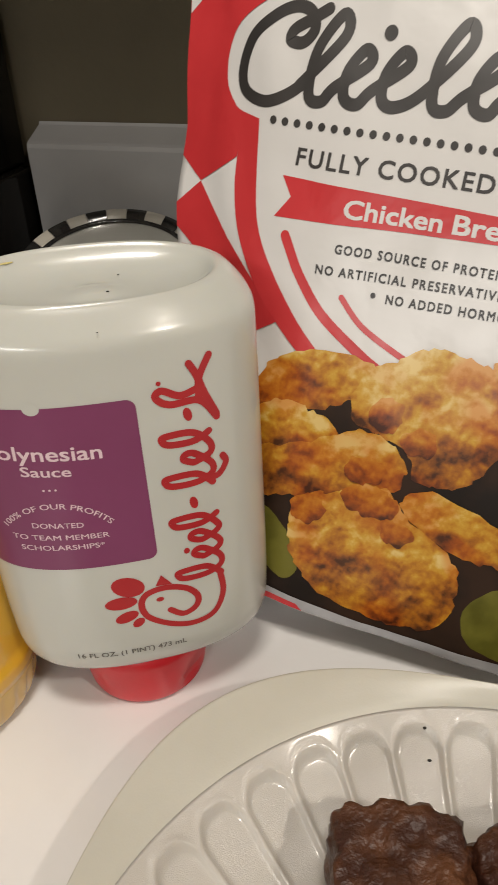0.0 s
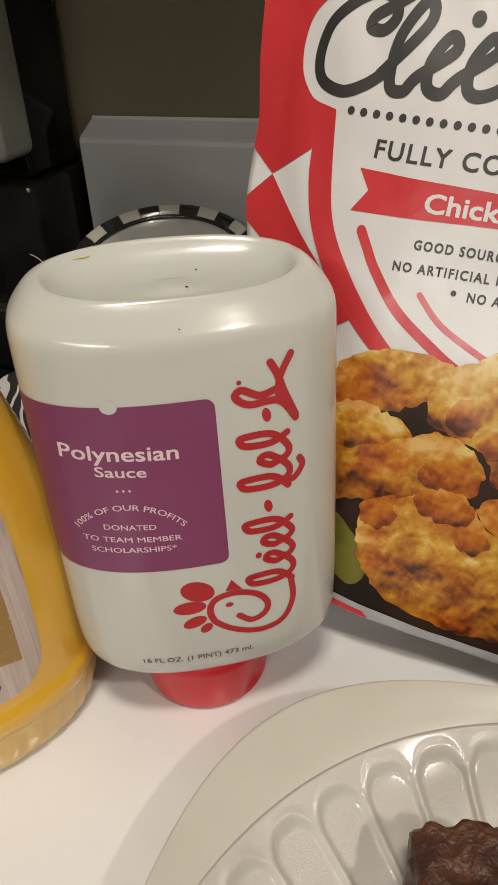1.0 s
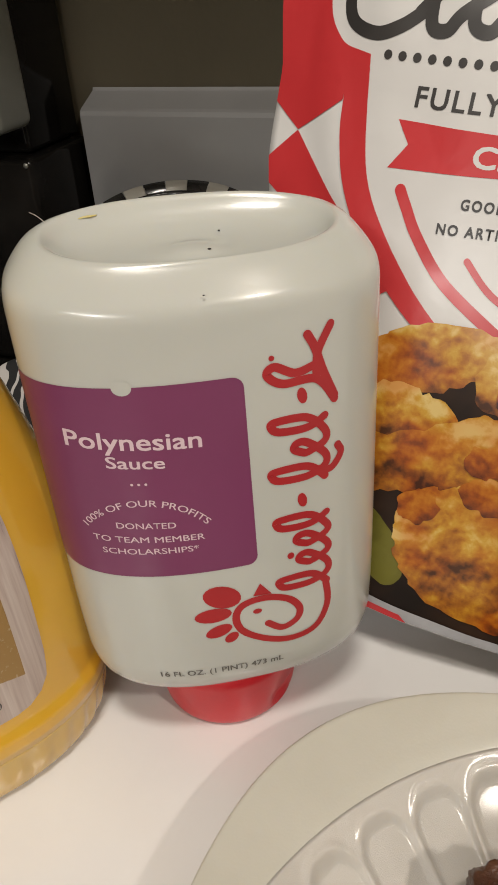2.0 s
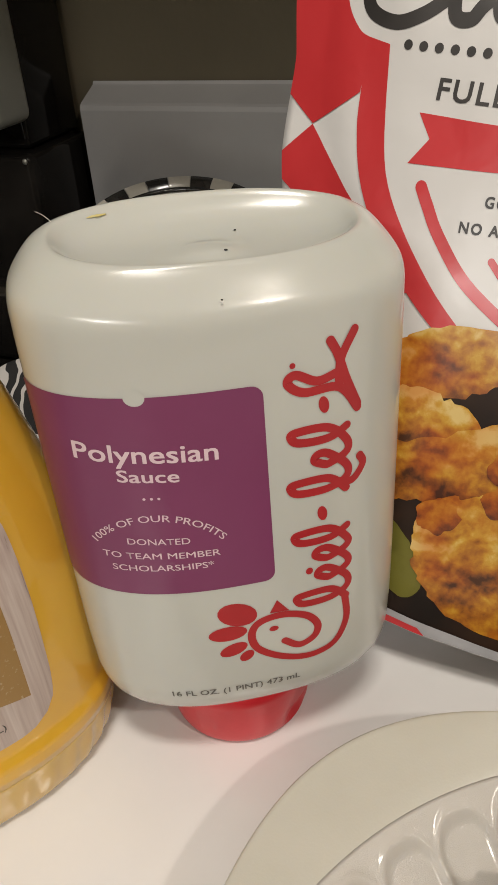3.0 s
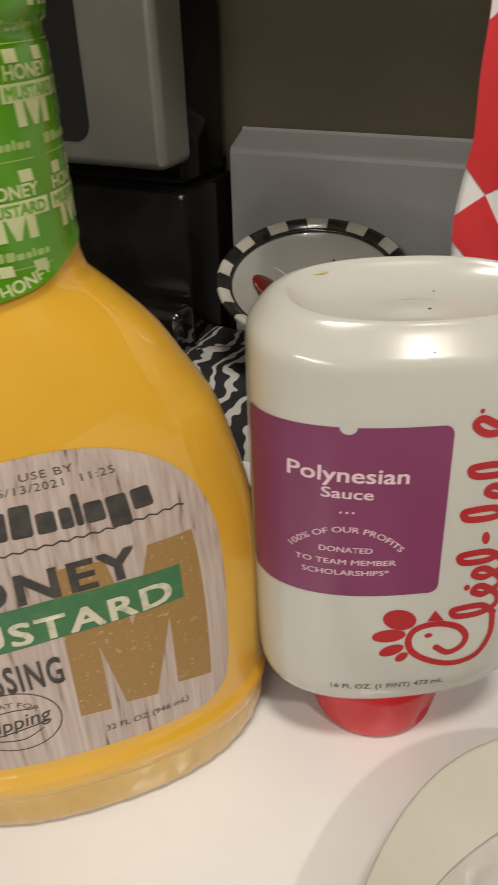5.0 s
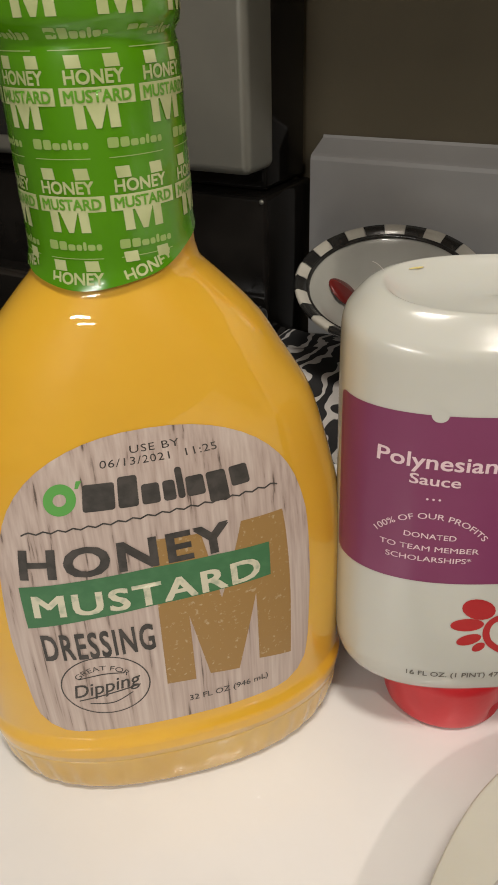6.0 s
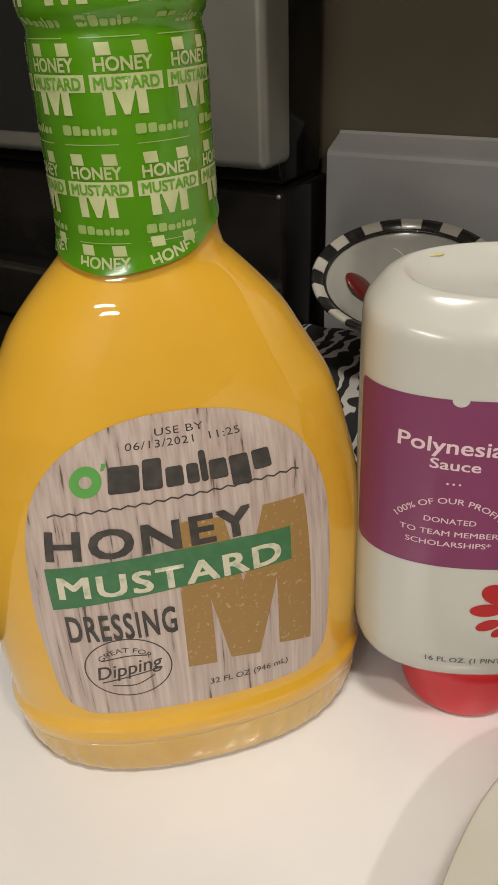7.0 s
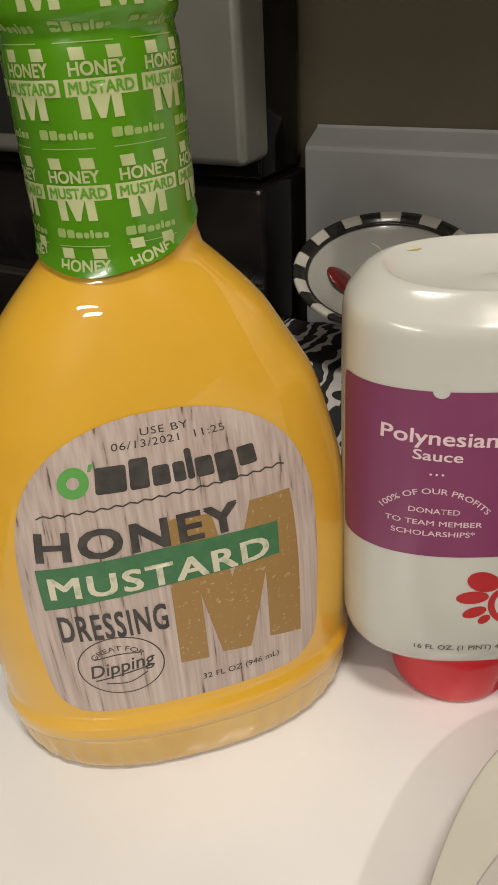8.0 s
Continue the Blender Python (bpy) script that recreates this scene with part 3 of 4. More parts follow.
    marks += [patch(disc(x, z, rx, ry, 18, turn), wrap, 0.00016, 0) for x, z, rx, ry, turn in (
        (-0.0057, 0.0661, 0.0054, 0.0038, -0.35), (-0.0087, 0.0600, 0.0052, 0.0025, 0.05), (-0.0076, 0.0540, 0.0040, 0.0021, 0.35), (-0.0042, 0.0509, 0.0023, 0.0016, 0.7), (0.0037, 0.0589, 0.0013, 0.0009, 0),
        (0.0182, 0.0928, 0.0013, 0.0022, 0.2), (0.0192, 0.1227, 0.0013, 0.0022, 0.2), (0.0142, 0.0757, 0.0010, 0.0011, 0), (0.0119, 0.1337, 0.0007, 0.0007, 0))]
    marks.append(patch([(0.0028, 0.0646), (0.0050, 0.0686), (0.0082, 0.0642)], wrap, 0.00016, 0))
    part("emblem", merged(*marks), RED_INK, ob, "red looping emblem with petal shapes")
    return ob


sauce_bottle()

# ---- mustard bottle ----
MUST_SIDE = [(0.0, 0.0540, 0.0312), (0.0012, 0.0562, 0.0330), (0.004, 0.0590, 0.0346), (0.010, 0.0612, 0.0354), (0.0205, 0.0626, 0.0352), (0.0235, 0.0630, 0.0354), (0.0258, 0.0628, 0.0350), (0.0275, 0.0619, 0.0340), (0.050, 0.0624, 0.0338), (0.076, 0.0622, 0.0330), (0.095, 0.0603, 0.0320),
             (0.1076, 0.0573, 0.0314), (0.120, 0.0540, 0.0308), (0.1298, 0.0506, 0.0301), (0.143, 0.0430, 0.0285), (0.152, 0.0376, 0.0267), (0.1590, 0.0317, 0.0248), (0.1650, 0.0260, 0.0228), (0.1700, 0.0215, 0.0208), (0.1750, 0.0205, 0.0204), (0.19, 0.0202, 0.0202), (0.218, 0.0199, 0.0199)]


def exponent(z):
    k = min(1.0, max(0.0, (0.176 - z) / 0.066))
    return 2.0 + 0.35 * k * k * (3 - 2 * k)


class MustardWrap(Wrap):
    def point(self, s, z):
        t = float(np.interp(s, self.s, self.t))
        c, k, n = math.cos(t), math.sin(t), exponent(z)
        a, b = eased(self.table, z, 1), eased(self.table, z, 2)
        return Vector((a * math.copysign(abs(c) ** (2 / n), c), b * math.copysign(abs(k) ** (2 / n), k), z))


def mustard_bottle():
    ob = thing("mustard_bottle", pose(-0.1425, 0.1713, 0, 0, 0, 25) @ pose(0, 0, 0, 0, -0.35, 0), "large clear bottle of yellow honey mustard with green neck sleeve", "bottle")
    zs = sorted({r[0] for r in MUST_SIDE} | {0.006 * k for k in range(1, 36)} | {0.0028, 0.0142, 0.0156, 0.0170})
    rings = []
    for z in zs:
        a, b, ring = eased(MUST_SIDE, z, 1), eased(MUST_SIDE, z, 2), []
        for k, (x, y) in enumerate(oval(a, b, exponent(z), 240)):
            if 0.0025 < z < 0.0172:
                f = 1 - 0.014 * (0.5 + 0.5 * math.cos(2 * math.pi * k / 6)) * min(1.0, (z - 0.002) / 0.004, (0.0175 - z) / 0.004)
                x, y = x * f, y * f
            ring.append((x, y, z))
        rings.append(ring)
    low = [r for r in rings if r[0][2] < 0.0200]
    part("body", loft([low[-1]] + [r for r in rings if r[0][2] >= 0.0200]), MUSTARD, ob)
    part("foot", loft([[(x * 0.9994, y * 0.9994, z) for x, y, z in r] for r in low]), AMBER_FOOT, ob, "ribbed clear amber foot")
    wrap = MustardWrap(MUST_SIDE, 2.35, 0.07)
    c = 0.0003
    outline = []
    for k in range(25):
        t = math.pi * k / 24
        outline.append((c + 0.0465 * math.copysign(abs(math.cos(t)) ** 0.8, math.cos(t)), 0.099 + 0.0373 * math.sin(t) ** 0.85))
    outline += [(c - 0.0466, 0.07), (c - 0.0452, 0.050)]
    outline += [(c - 0.0330 - 0.0118 * math.cos(radians(a)), 0.0440 - 0.0118 * math.sin(radians(a))) for a in (0, 20, 45, 70, 90)]
    outline += [(c + 0.0320 + 0.0118 * math.sin(radians(a)), 0.0442 - 0.0118 * math.cos(radians(a))) for a in (0, 20, 45, 70, 90)]
    outline += [(c + 0.0444, 0.050), (c + 0.0452, 0.07)]
    label = part("label", patch(outline, wrap, 0.00016, 0.002), LABEL_WOOD, ob, "rounded label printed like weathered grey boards")
    lift = 0.00024
    part("big_letter", patch([(-0.0033, 0.0487), (0.0056, 0.0481), (0.0056, 0.0740), (0.0102, 0.0490), (0.0195, 0.0476), (0.0263, 0.0760), (0.0263, 0.0490), (0.0377, 0.0458), (0.0383, 0.1021), (0.0244, 0.1027), (0.0157, 0.0779), (0.0119, 0.1020), (-0.0027, 0.1030)], wrap, lift, 0.002), GOLD_INK, label, "large worn ochre letter")
    part("date_stamp", merged(words("USE BY", 0.0023, 0.1312, 0.0021, wrap, lift, 0.0170, spacing=1.1), words("06/13/2021  11:25", 0.0032, 0.1280, 0.0022, wrap, lift, 0.0378, spacing=1.1)), BLACK_INK, label)
    part("brand_mark", merged(stroke(disc(-0.0276, 0.1187, 0.0034, 0.0033, 12), 0.0029, wrap, lift, True, 4), patch([(-0.0228, 0.1240), (-0.0212, 0.1240), (-0.0222, 0.1218), (-0.0232, 0.1218)], wrap, lift, 0)), GREEN_BRIGHT, label, "bright green ring")
    for x, w, h, low in ((-0.0210, 0.0095, 0.0082, 0), (-0.0106, 0.0060, 0.0094, 0), (-0.0036, 0.0055, 0.0062, 0), (0.0029, 0.0038, 0.0062, 0), (0.0072, 0.0022, 0.0096, 0), (0.0100, 0.0056, 0.0062, 0), (0.0164, 0.0062, 0.0062, 0.0034), (0.0238, 0.0060, 0.0062, 0)):
        part("brand_bar", patch(round_rect(x, x + w, 0.1145 - low, 0.1145 + h, 0.0009, 3), wrap, lift, 0.003), BLACK_INK, label)
    part("rule", stroke([(-0.0391 + 0.00215 * k, 0.1085 + 0.0029 * math.sin(math.pi * k / 56) + (0.0004 if k % 2 else -0.0004)) for k in range(37)], 0.0005, wrap, lift, per=2), BLACK_INK, label)
    band = part("green_band", patch([(-0.0402, 0.0764), (-0.0220, 0.0790), (-0.0045, 0.0806), (0.0160, 0.0812), (0.0315, 0.0810), (0.0321, 0.0928), (0.0160, 0.0938), (-0.0048, 0.0938), (-0.0220, 0.0928), (-0.0410, 0.0910)], wrap, 0.00029, 0.002), GREEN_INK, label, "green band with cream letters")
    part("word_honey", words("HONEY", -0.0098, 0.0991, 0.0094, wrap, 0.00034, 0.0600, 0.003, weight=0.045, spacing=1.12, turn=0.8), BLACK_INK, label)
    part("word_mustard", words("MUSTARD", -0.0047, 0.0850, 0.0074, wrap, 0.00036, 0.0655, 0.003, weight=0.038, spacing=1.12, turn=1.1), CREAM_INK, band)
    part("word_dressing", words("DRESSING", -0.0212, 0.0692, 0.0097, wrap, 0.00034, 0.0318, 0.003, weight=0.035, spacing=1.14, turn=0.8), BLACK_INK, label)
    bx, by = -0.0215, 0.0521
    badge = [stroke(disc(bx, by, 0.0131, 0.0119, 24), 0.0004, wrap, lift, True, 3), words("GREAT FOR", bx - 0.0004, by + 0.0076, 0.0019, wrap, lift, 0.0178, arch=0.0100),
             words("Dipping", bx + 0.0002, by, 0.0052, wrap, lift, 0.0210, turn=10, shear=0.35, weight=0.012), stroke([(bx - 0.0085, by - 0.0056), (bx + 0.0005, by - 0.0035), (bx + 0.0100, by - 0.0012)], 0.0005, wrap, lift),
             stroke([(bx - 0.0075, by + 0.0036), (bx, by + 0.0050), (bx + 0.0060, by + 0.0046)], 0.0004, wrap, lift), stroke([(bx - 0.0055, by - 0.0070), (bx + 0.0015, by - 0.0074), (bx + 0.0075, by - 0.0040)], 0.0004, wrap, lift)]
    part("badge", merged(*badge), BLACK_INK, label, "thin dark oval badge")
    part("volume_print", words("32 FL OZ (946 mL)", 0.0160, 0.0402, 0.0024, wrap, lift, 0.0262, weight=0.01), BLACK_INK, label)

    # shrink sleeve over neck and closure
    def sleeve_radius(z):
        return eased([(0.150, 0.0300), (0.160, 0.0290), (0.166, 0.0246), (0.1705, 0.0221), (0.1760, 0.0209), (0.19, 0.0206), (0.2170, 0.02035), (0.2195, 0.0200), (0.2215, 0.0197), (0.2230, 0.0209), (0.2255, 0.0212), (0.2440, 0.0209), (0.2462, 0.0198)], z, 1)

    def hem(t):
        return 0.1699 + 0.0073 * (1 - math.cos(t + 2.05)) + 0.0002 * math.sin(7 * t)

    rings = []
    for j in range(41):
        ring = []
        for k in range(168):
            t = 2 * math.pi * k / 168
            z = hem(t) + (0.2462 - hem(t)) * j / 40
            r = sleeve_radius(z) + 0.00008 * math.sin(9 * t + 60 * z) + (0.0002 if j == 0 else 0)
            ring.append((r * math.cos(t), r * math.sin(t), z))
        rings.append(ring)
    sleeve = part("neck_sleeve", loft(rings, close_bottom=False), GREEN_FILM, ob, "glossy green shrink sleeve with cream print")

    def neck(s, z, up):
        t = -math.pi / 2 + s / 0.0207
        r = sleeve_radius(z) + up
        return Vector((r * math.cos(t), r * math.sin(t), z))

    for z0, shift, brand in ((0.2106, -0.0003, -0.0099), (0.1890, -0.0098, -0.0005), (0.1688, -0.0102, 0.0), (0.2312, -0.0102, 0.0072)):
        for col in range(-3, 4):
            s, turn = shift + col * 0.0172, 0
            rise = hem(-math.pi / 2 + s / 0.0207)
            if z0 < 0.17 and 0.1705 < rise < 0.1740:
                z, turn = max(z0, rise - 0.0016), 14
            else:
                z = z0

            def clear(low, at):
                return low > hem(-math.pi / 2 + at / 0.0207) + 0.0002

            pieces = []
            if clear(z + 0.0050, s):
                pieces += [patch([(s + a, z + 0.0052), (s + b, z + 0.0052), (s + b - 0.0003, z + 0.0076), (s + a - 0.0003, z + 0.0076)], neck, 0.00012, 0.002) for a, b in ((-0.0058, -0.0026), (0.0022, 0.0054))]
            if clear(z + 0.0020, s):
                pieces += [words("HONEY", s - 0.0003, z + 0.0036, 0.0026, neck, 0.00012, 0.0125, 0.003, weight=0.04, turn=turn)]
            if clear(z - 0.0017, s):
                pieces += [patch([(s - 0.0080, z - 0.0017), (s + 0.0080, z - 0.0017), (s + 0.0080, z + 0.0017), (s - 0.0080, z + 0.0017)], neck, 0.00012, 0.002)]
                part("sleeve_word", words("MUSTARD", s, z, 0.0023, neck, 0.00018, 0.0142, 0.003, weight=0.04), FILM_GREEN, sleeve)
            if clear(z - 0.0062, s):
                pieces += [patch([(s + d - 0.0011, z - 0.0062), (s + d + 0.0011, z - 0.0062), (s + d + 0.0009, z - 0.0016), (s + d - 0.0013, z - 0.0016)], neck, 0.00012, 0.002) for d in (-0.0042, 0.0030)]
                pieces += [patch([(s - 0.0012, z - 0.0062), (s + 0.0000, z - 0.0062), (s + 0.0016, z - 0.0016), (s - 0.0028, z - 0.0016)], neck, 0.00012, 0.002)]
            if pieces:
                part("sleeve_print", merged(*pieces), FILM_WHITE, sleeve)
            b = s + brand
            if clear(z - 0.0112, b):
                bars = [patch(round_rect(b - 0.0066 + d, b - 0.0066 + d + w, z - 0.0102, z - 0.0102 + h, 0.0004, 2), neck, 0.00012, 0.002) for d, w, h in ((0, 0.0024, 0.0021), (0.0028, 0.0020, 0.0020), (0.0051, 0.0018, 0.0014), (0.0072, 0.0013, 0.0014), (0.0088, 0.0008, 0.0020), (0.0099, 0.0017, 0.0014), (0.0119, 0.0012, 0.0014))]
                part("sleeve_bar", merged(*bars, patch([(b - 0.0066, z - 0.0122), (b + 0.0066, z - 0.0122), (b + 0.0066, z - 0.0120), (b - 0.0066, z - 0.0120)], neck, 0.00012, 0.002)), FILM_DIM, sleeve)
    return ob


mustard_bottle()

# ---- bag of chicken ----


def bag_depth(z):
    return 0.1875 + 0.1807 * z + 1.009 * z * z


def bag_front(u, z, lift=0.0):
    edge = max(0.0, abs(u - 0.012) / 0.124)
    n = bag_depth(z) + 0.010 * edge ** 6 + 0.0009 * noise.noise(Vector((u * 26, z * 26, 2.0))) + 0.0004 * noise.noise(Vector((u * 70, z * 50, 7.0))) + 0.0022 * edge ** 2 * noise.noise(Vector((u * 55 + z * 20, z * 30, 3.0)))
    fold = float(np.interp(z, (0.105, 0.120, 0.133, 0.149, 0.172, 0.185, 0.205), (-0.0560, -0.0673, -0.0790, -0.0870, -0.0910, -0.0950, -0.1005)))
    k = min(1.0, max(0.0, (fold - u) / 0.012)) * min(1.0, max(0.0, (z - 0.10) / 0.03))
    n += 0.0016 * k * k * (3 - 2 * k)
    out = min(1.0, max(0.0, (-0.1042 - u) / 0.007)) * min(1.0, max(0.0, (z - 0.125) / 0.03))
    u = u - out * (0.0028 + 0.0045 * min(1.6, max(0.0, (z - 0.180) / 0.035))) + 0.0022 * edge ** 4 * noise.noise(Vector((1.7, z * 34, 6.0)))
    return Vector((u, n - lift * 0.95, z + lift * 0.3))


def bag_bottom(u):
    return 0.0165 - 0.125 * (u + 0.02) if u < 0.10 else 0.0015


def chicken_bag():
    ob = thing("chicken_bag", pose(0, 0, 0, 0, 0, -20), "large red and white bag of cooked chicken standing behind the plate", "food bag")
    nu, nz, top, left, right = 140, 140, 0.262, -0.1112, 0.1352
    bm = bmesh.new()
    front, back = [], []
    for j in range(nz + 1):
        fr, bk = [], []
        for i in range(nu + 1):
            u = left + (right - left) * i / nu
            lo = bag_bottom(u)
            z = lo + (top - lo) * j / nz
            swell = 0.052 * max(0.0, 1 - ((u - 0.012) / 0.1232) ** 2) ** 0.5 * max(0.0, 1 - (z / top) ** 2.2) ** 0.7
            fr.append(bm.verts.new(bag_front(u, z)))
            p = bag_front(u, z)
            drop = lo * (1 - j / nz) ** 6
            bk.append(bm.verts.new((p.x, p.y + 0.0012 + swell, max(0.0004, z - drop))))
        front.append(fr)
        back.append(bk)
    for j in range(nz):
        for i in range(nu):
            bm.faces.new((front[j][i], front[j][i + 1], front[j + 1][i + 1], front[j + 1][i]))
            bm.faces.new((back[j][i + 1], back[j][i], back[j + 1][i], back[j + 1][i + 1]))
    for i in range(nu):
        bm.faces.new((back[0][i], back[0][i + 1], front[0][i + 1], front[0][i]))
        bm.faces.new((front[nz][i], front[nz][i + 1], back[nz][i + 1], back[nz][i]))
    for j in range(nz):
        bm.faces.new((back[j][0], front[j][0], front[j + 1][0], back[j + 1][0]))
        bm.faces.new((front[j][nu], back[j][nu], back[j + 1][nu], front[j + 1][nu]))
    bmesh.ops.recalc_face_normals(bm, faces=bm.faces[:])
    part("pouch", bm, BAG_WHITE, ob)

    def printed(name, outline, mat, lift, label="", step=0.0025):
        return part(name, patch(outline, bag_front, lift, step), mat, ob, label)

    L = left + 0.00004
    # red side panels with the white diamond pattern
    printed("red_panel", [(L, 0.1700), (-0.1047, 0.1630), (-0.0912, 0.1717), (-0.0903, 0.1840)] + spline([(-0.0905, 0.1848), (-0.0941, 0.1868), (-0.0983, 0.1933), (-0.0990, 0.2031), (-0.0958, 0.2111), (-0.0867, 0.2172), (-0.078, 0.2195)], 6) + [(-0.079, 0.2400), (-0.1000, 0.2600), (L, 0.2600)], BAG_RED, 0.00034, "red side panel")
    printed("red_panel", [(L, 0.1555), (-0.1047, 0.1628), (-0.0915, 0.1470), (-0.0802, 0.1351), (-0.0740, 0.1275), (-0.0697, 0.1235), (-0.0775, 0.1192), (-0.0830, 0.1190), (-0.0960, 0.1300), (-0.1050, 0.1420), (L, 0.1480)], BAG_RED, 0.00034, "red diamond")
    printed("white_diamond", [(L + 0.0001, 0.2132), (L + 0.0028, 0.2180), (L + 0.0060, 0.2260), (L + 0.0001, 0.2300)], BAG_WHITE, 0.00050, "white diamond point")
    inner = spline([(-0.0912, 0.1850), (-0.0910, 0.1717), (-0.0903, 0.1620), (-0.0870, 0.1486), (-0.0790, 0.1334), (-0.0673, 0.1202), (-0.0560, 0.1100)], 5)
    outer = spline([(-0.0480, 0.1100), (-0.0547, 0.1160), (-0.0638, 0.1258), (-0.0735, 0.1390), (-0.0802, 0.1524), (-0.0830, 0.1690), (-0.0843, 0.1832)], 5)
    printed("red_arc", inner + outer, BAG_RED, 0.00040, "broad red arc")
    part("thin_arc", stroke([(-0.0698, 0.1499), (-0.0675, 0.1455), (-0.0633, 0.1381), (-0.0540, 0.1267), (-0.0400, 0.1163), (-0.0330, 0.1120)], 0.0032, bag_front, 0.00016), BAG_RED, ob)
    part("thin_arc", stroke([(-0.0481, 0.1327), (-0.0401, 0.1245), (-0.0268, 0.1171), (-0.0200, 0.1140)], 0.0019, bag_front, 0.00016), BAG_RED, ob)
    # dotted rule, words, ribbon
    for k in range(40):
        part("rule_dot", patch(disc(-0.0790 + 0.00435 * k, 0.1832 - 0.00041 * k, 0.00125, 0.00125, 12), bag_front, 0.00016, 0), BAG_GREY, ob)
    part("word_line", words("FULLY COOKED", -0.0365, 0.1702, 0.0051, bag_front, 0.00016, 0.0650, turn=-5.0, weight=0.028, spacing=1.15), BAG_GREY, ob)
    ribbon = printed("ribbon", [(-0.0731, 0.1674), (0.0950, 0.1476), (0.0950, 0.1400), (-0.0006, 0.1512), (-0.0745, 0.1554), (-0.0693, 0.1613)], BAG_RED, 0.00015, "red ribbon with white lettering")
    part("ribbon_title", merged(words("Chicken", -0.0344, 0.1576, 0.0053, bag_front, 0.00022, 0.0320, turn=-4.6, weight=0.035), words("Breast", -0.0010, 0.1551, 0.0053, bag_front, 0.00022, 0.0275, turn=-4.6, weight=0.035)), BAG_WHITE, ribbon)
    for text, u, z, wide, turn in (("GOOD SOURCE OF PROTEIN", -0.0240, 0.1449, 0.0560, -4.6), ("NO ARTIFICIAL PRESERVATIVES", -0.0262, 0.1388, 0.0635, -3.6), ("NO ADDED HORMONES", -0.0102, 0.1319, 0.0460, -3.6)):
        part("claim_line", words(text, u, z, 0.0027, bag_front, 0.00016, wide, turn=turn, weight=0.045, spacing=1.25), BAG_GREY, ob)
    part("bullet_dot", patch(disc(-0.0376, 0.1341, 0.0009, 0.0009, 10), bag_front, 0.00016, 0), BAG_GREY, ob)
    # plain dark flourish: one large open ring, then a run of slanted coils
    w = 0.0036

    def slanted_coil(loops):
        line = []
        for u, tall in loops:
            foot = 0.1885 - 0.055 * (u + 0.06)
            line += [(u - 0.0065, foot + 0.0045), (u + 0.30 * tall, foot + 0.75 * tall), (u + 0.34 * tall - 0.0025, foot + tall), (u + 0.10 * tall - 0.0040, foot + 0.60 * tall), (u - 0.0030, foot + 0.0020), (u + 0.0015, foot)]
        return line

    part("flourish", merged(*[stroke(p, w, bag_front, 0.00016 + 0.00002 * k) for k, p in enumerate((
        [(-0.0642, 0.2143), (-0.0698, 0.2115), (-0.0754, 0.2087), (-0.0761, 0.2058), (-0.0717, 0.2051), (-0.0683, 0.2087), (-0.0701, 0.2135), (-0.0753, 0.2152), (-0.0823, 0.2131), (-0.0898, 0.2073), (-0.0926, 0.1981), (-0.0908, 0.1913), (-0.0834, 0.1884), (-0.0759, 0.1902), (-0.0696, 0.1937)],
        slanted_coil(((-0.0645, 0.0240), (-0.0525, 0.0150), (-0.0400, 0.0150), (-0.0240, 0.0230), (-0.0110, 0.0150), (0.0010, 0.0150)))))],
        patch(disc(-0.0427, 0.2075, 0.0022, 0.0022, 18), bag_front, 0.0002, 0)), BAG_GREY, ob, "dark looping flourish")

    # printed picture of chicken pieces on a dark ground
    def ragged(points, amount, seed):
        out = []
        for x, y in spline(points, 7, True):
            out.append((x + amount * noise.noise(Vector((x * 300, y * 300, seed))), y + amount * noise.noise(Vector((x * 300, y * 300, seed + 9)))))
        return out

    printed("dark_ground", [(L, 0.0370), (L, 0.0310), (-0.0713, 0.0285), (-0.0287, 0.0210), (0.0209, 0.0158), (0.1, 0.006), (0.1345, 0.006), (0.1345, 0.1), (0.02, 0.105), (-0.0030, 0.112), (-0.036, 0.110), (-0.06, 0.100), (-0.09, 0.095)], BROWN_PRINT, 0.00044, "dark brown printed ground")
    for k, pts in enumerate((
            [(-0.0715, 0.0608), (-0.0612, 0.0539), (-0.0545, 0.0392), (-0.0600, 0.0330), (-0.0694, 0.0400), (-0.078, 0.05)],
            [(0.0064, 0.0349), (0.0166, 0.0449), (0.0300, 0.0430), (0.0360, 0.0280), (0.0250, 0.0170), (0.0095, 0.0225)])):
        printed("printed_pickle", ragged(pts, 0.0006, 3.0 + k), PICKLE, 0.00047, "olive green pickle slice print")
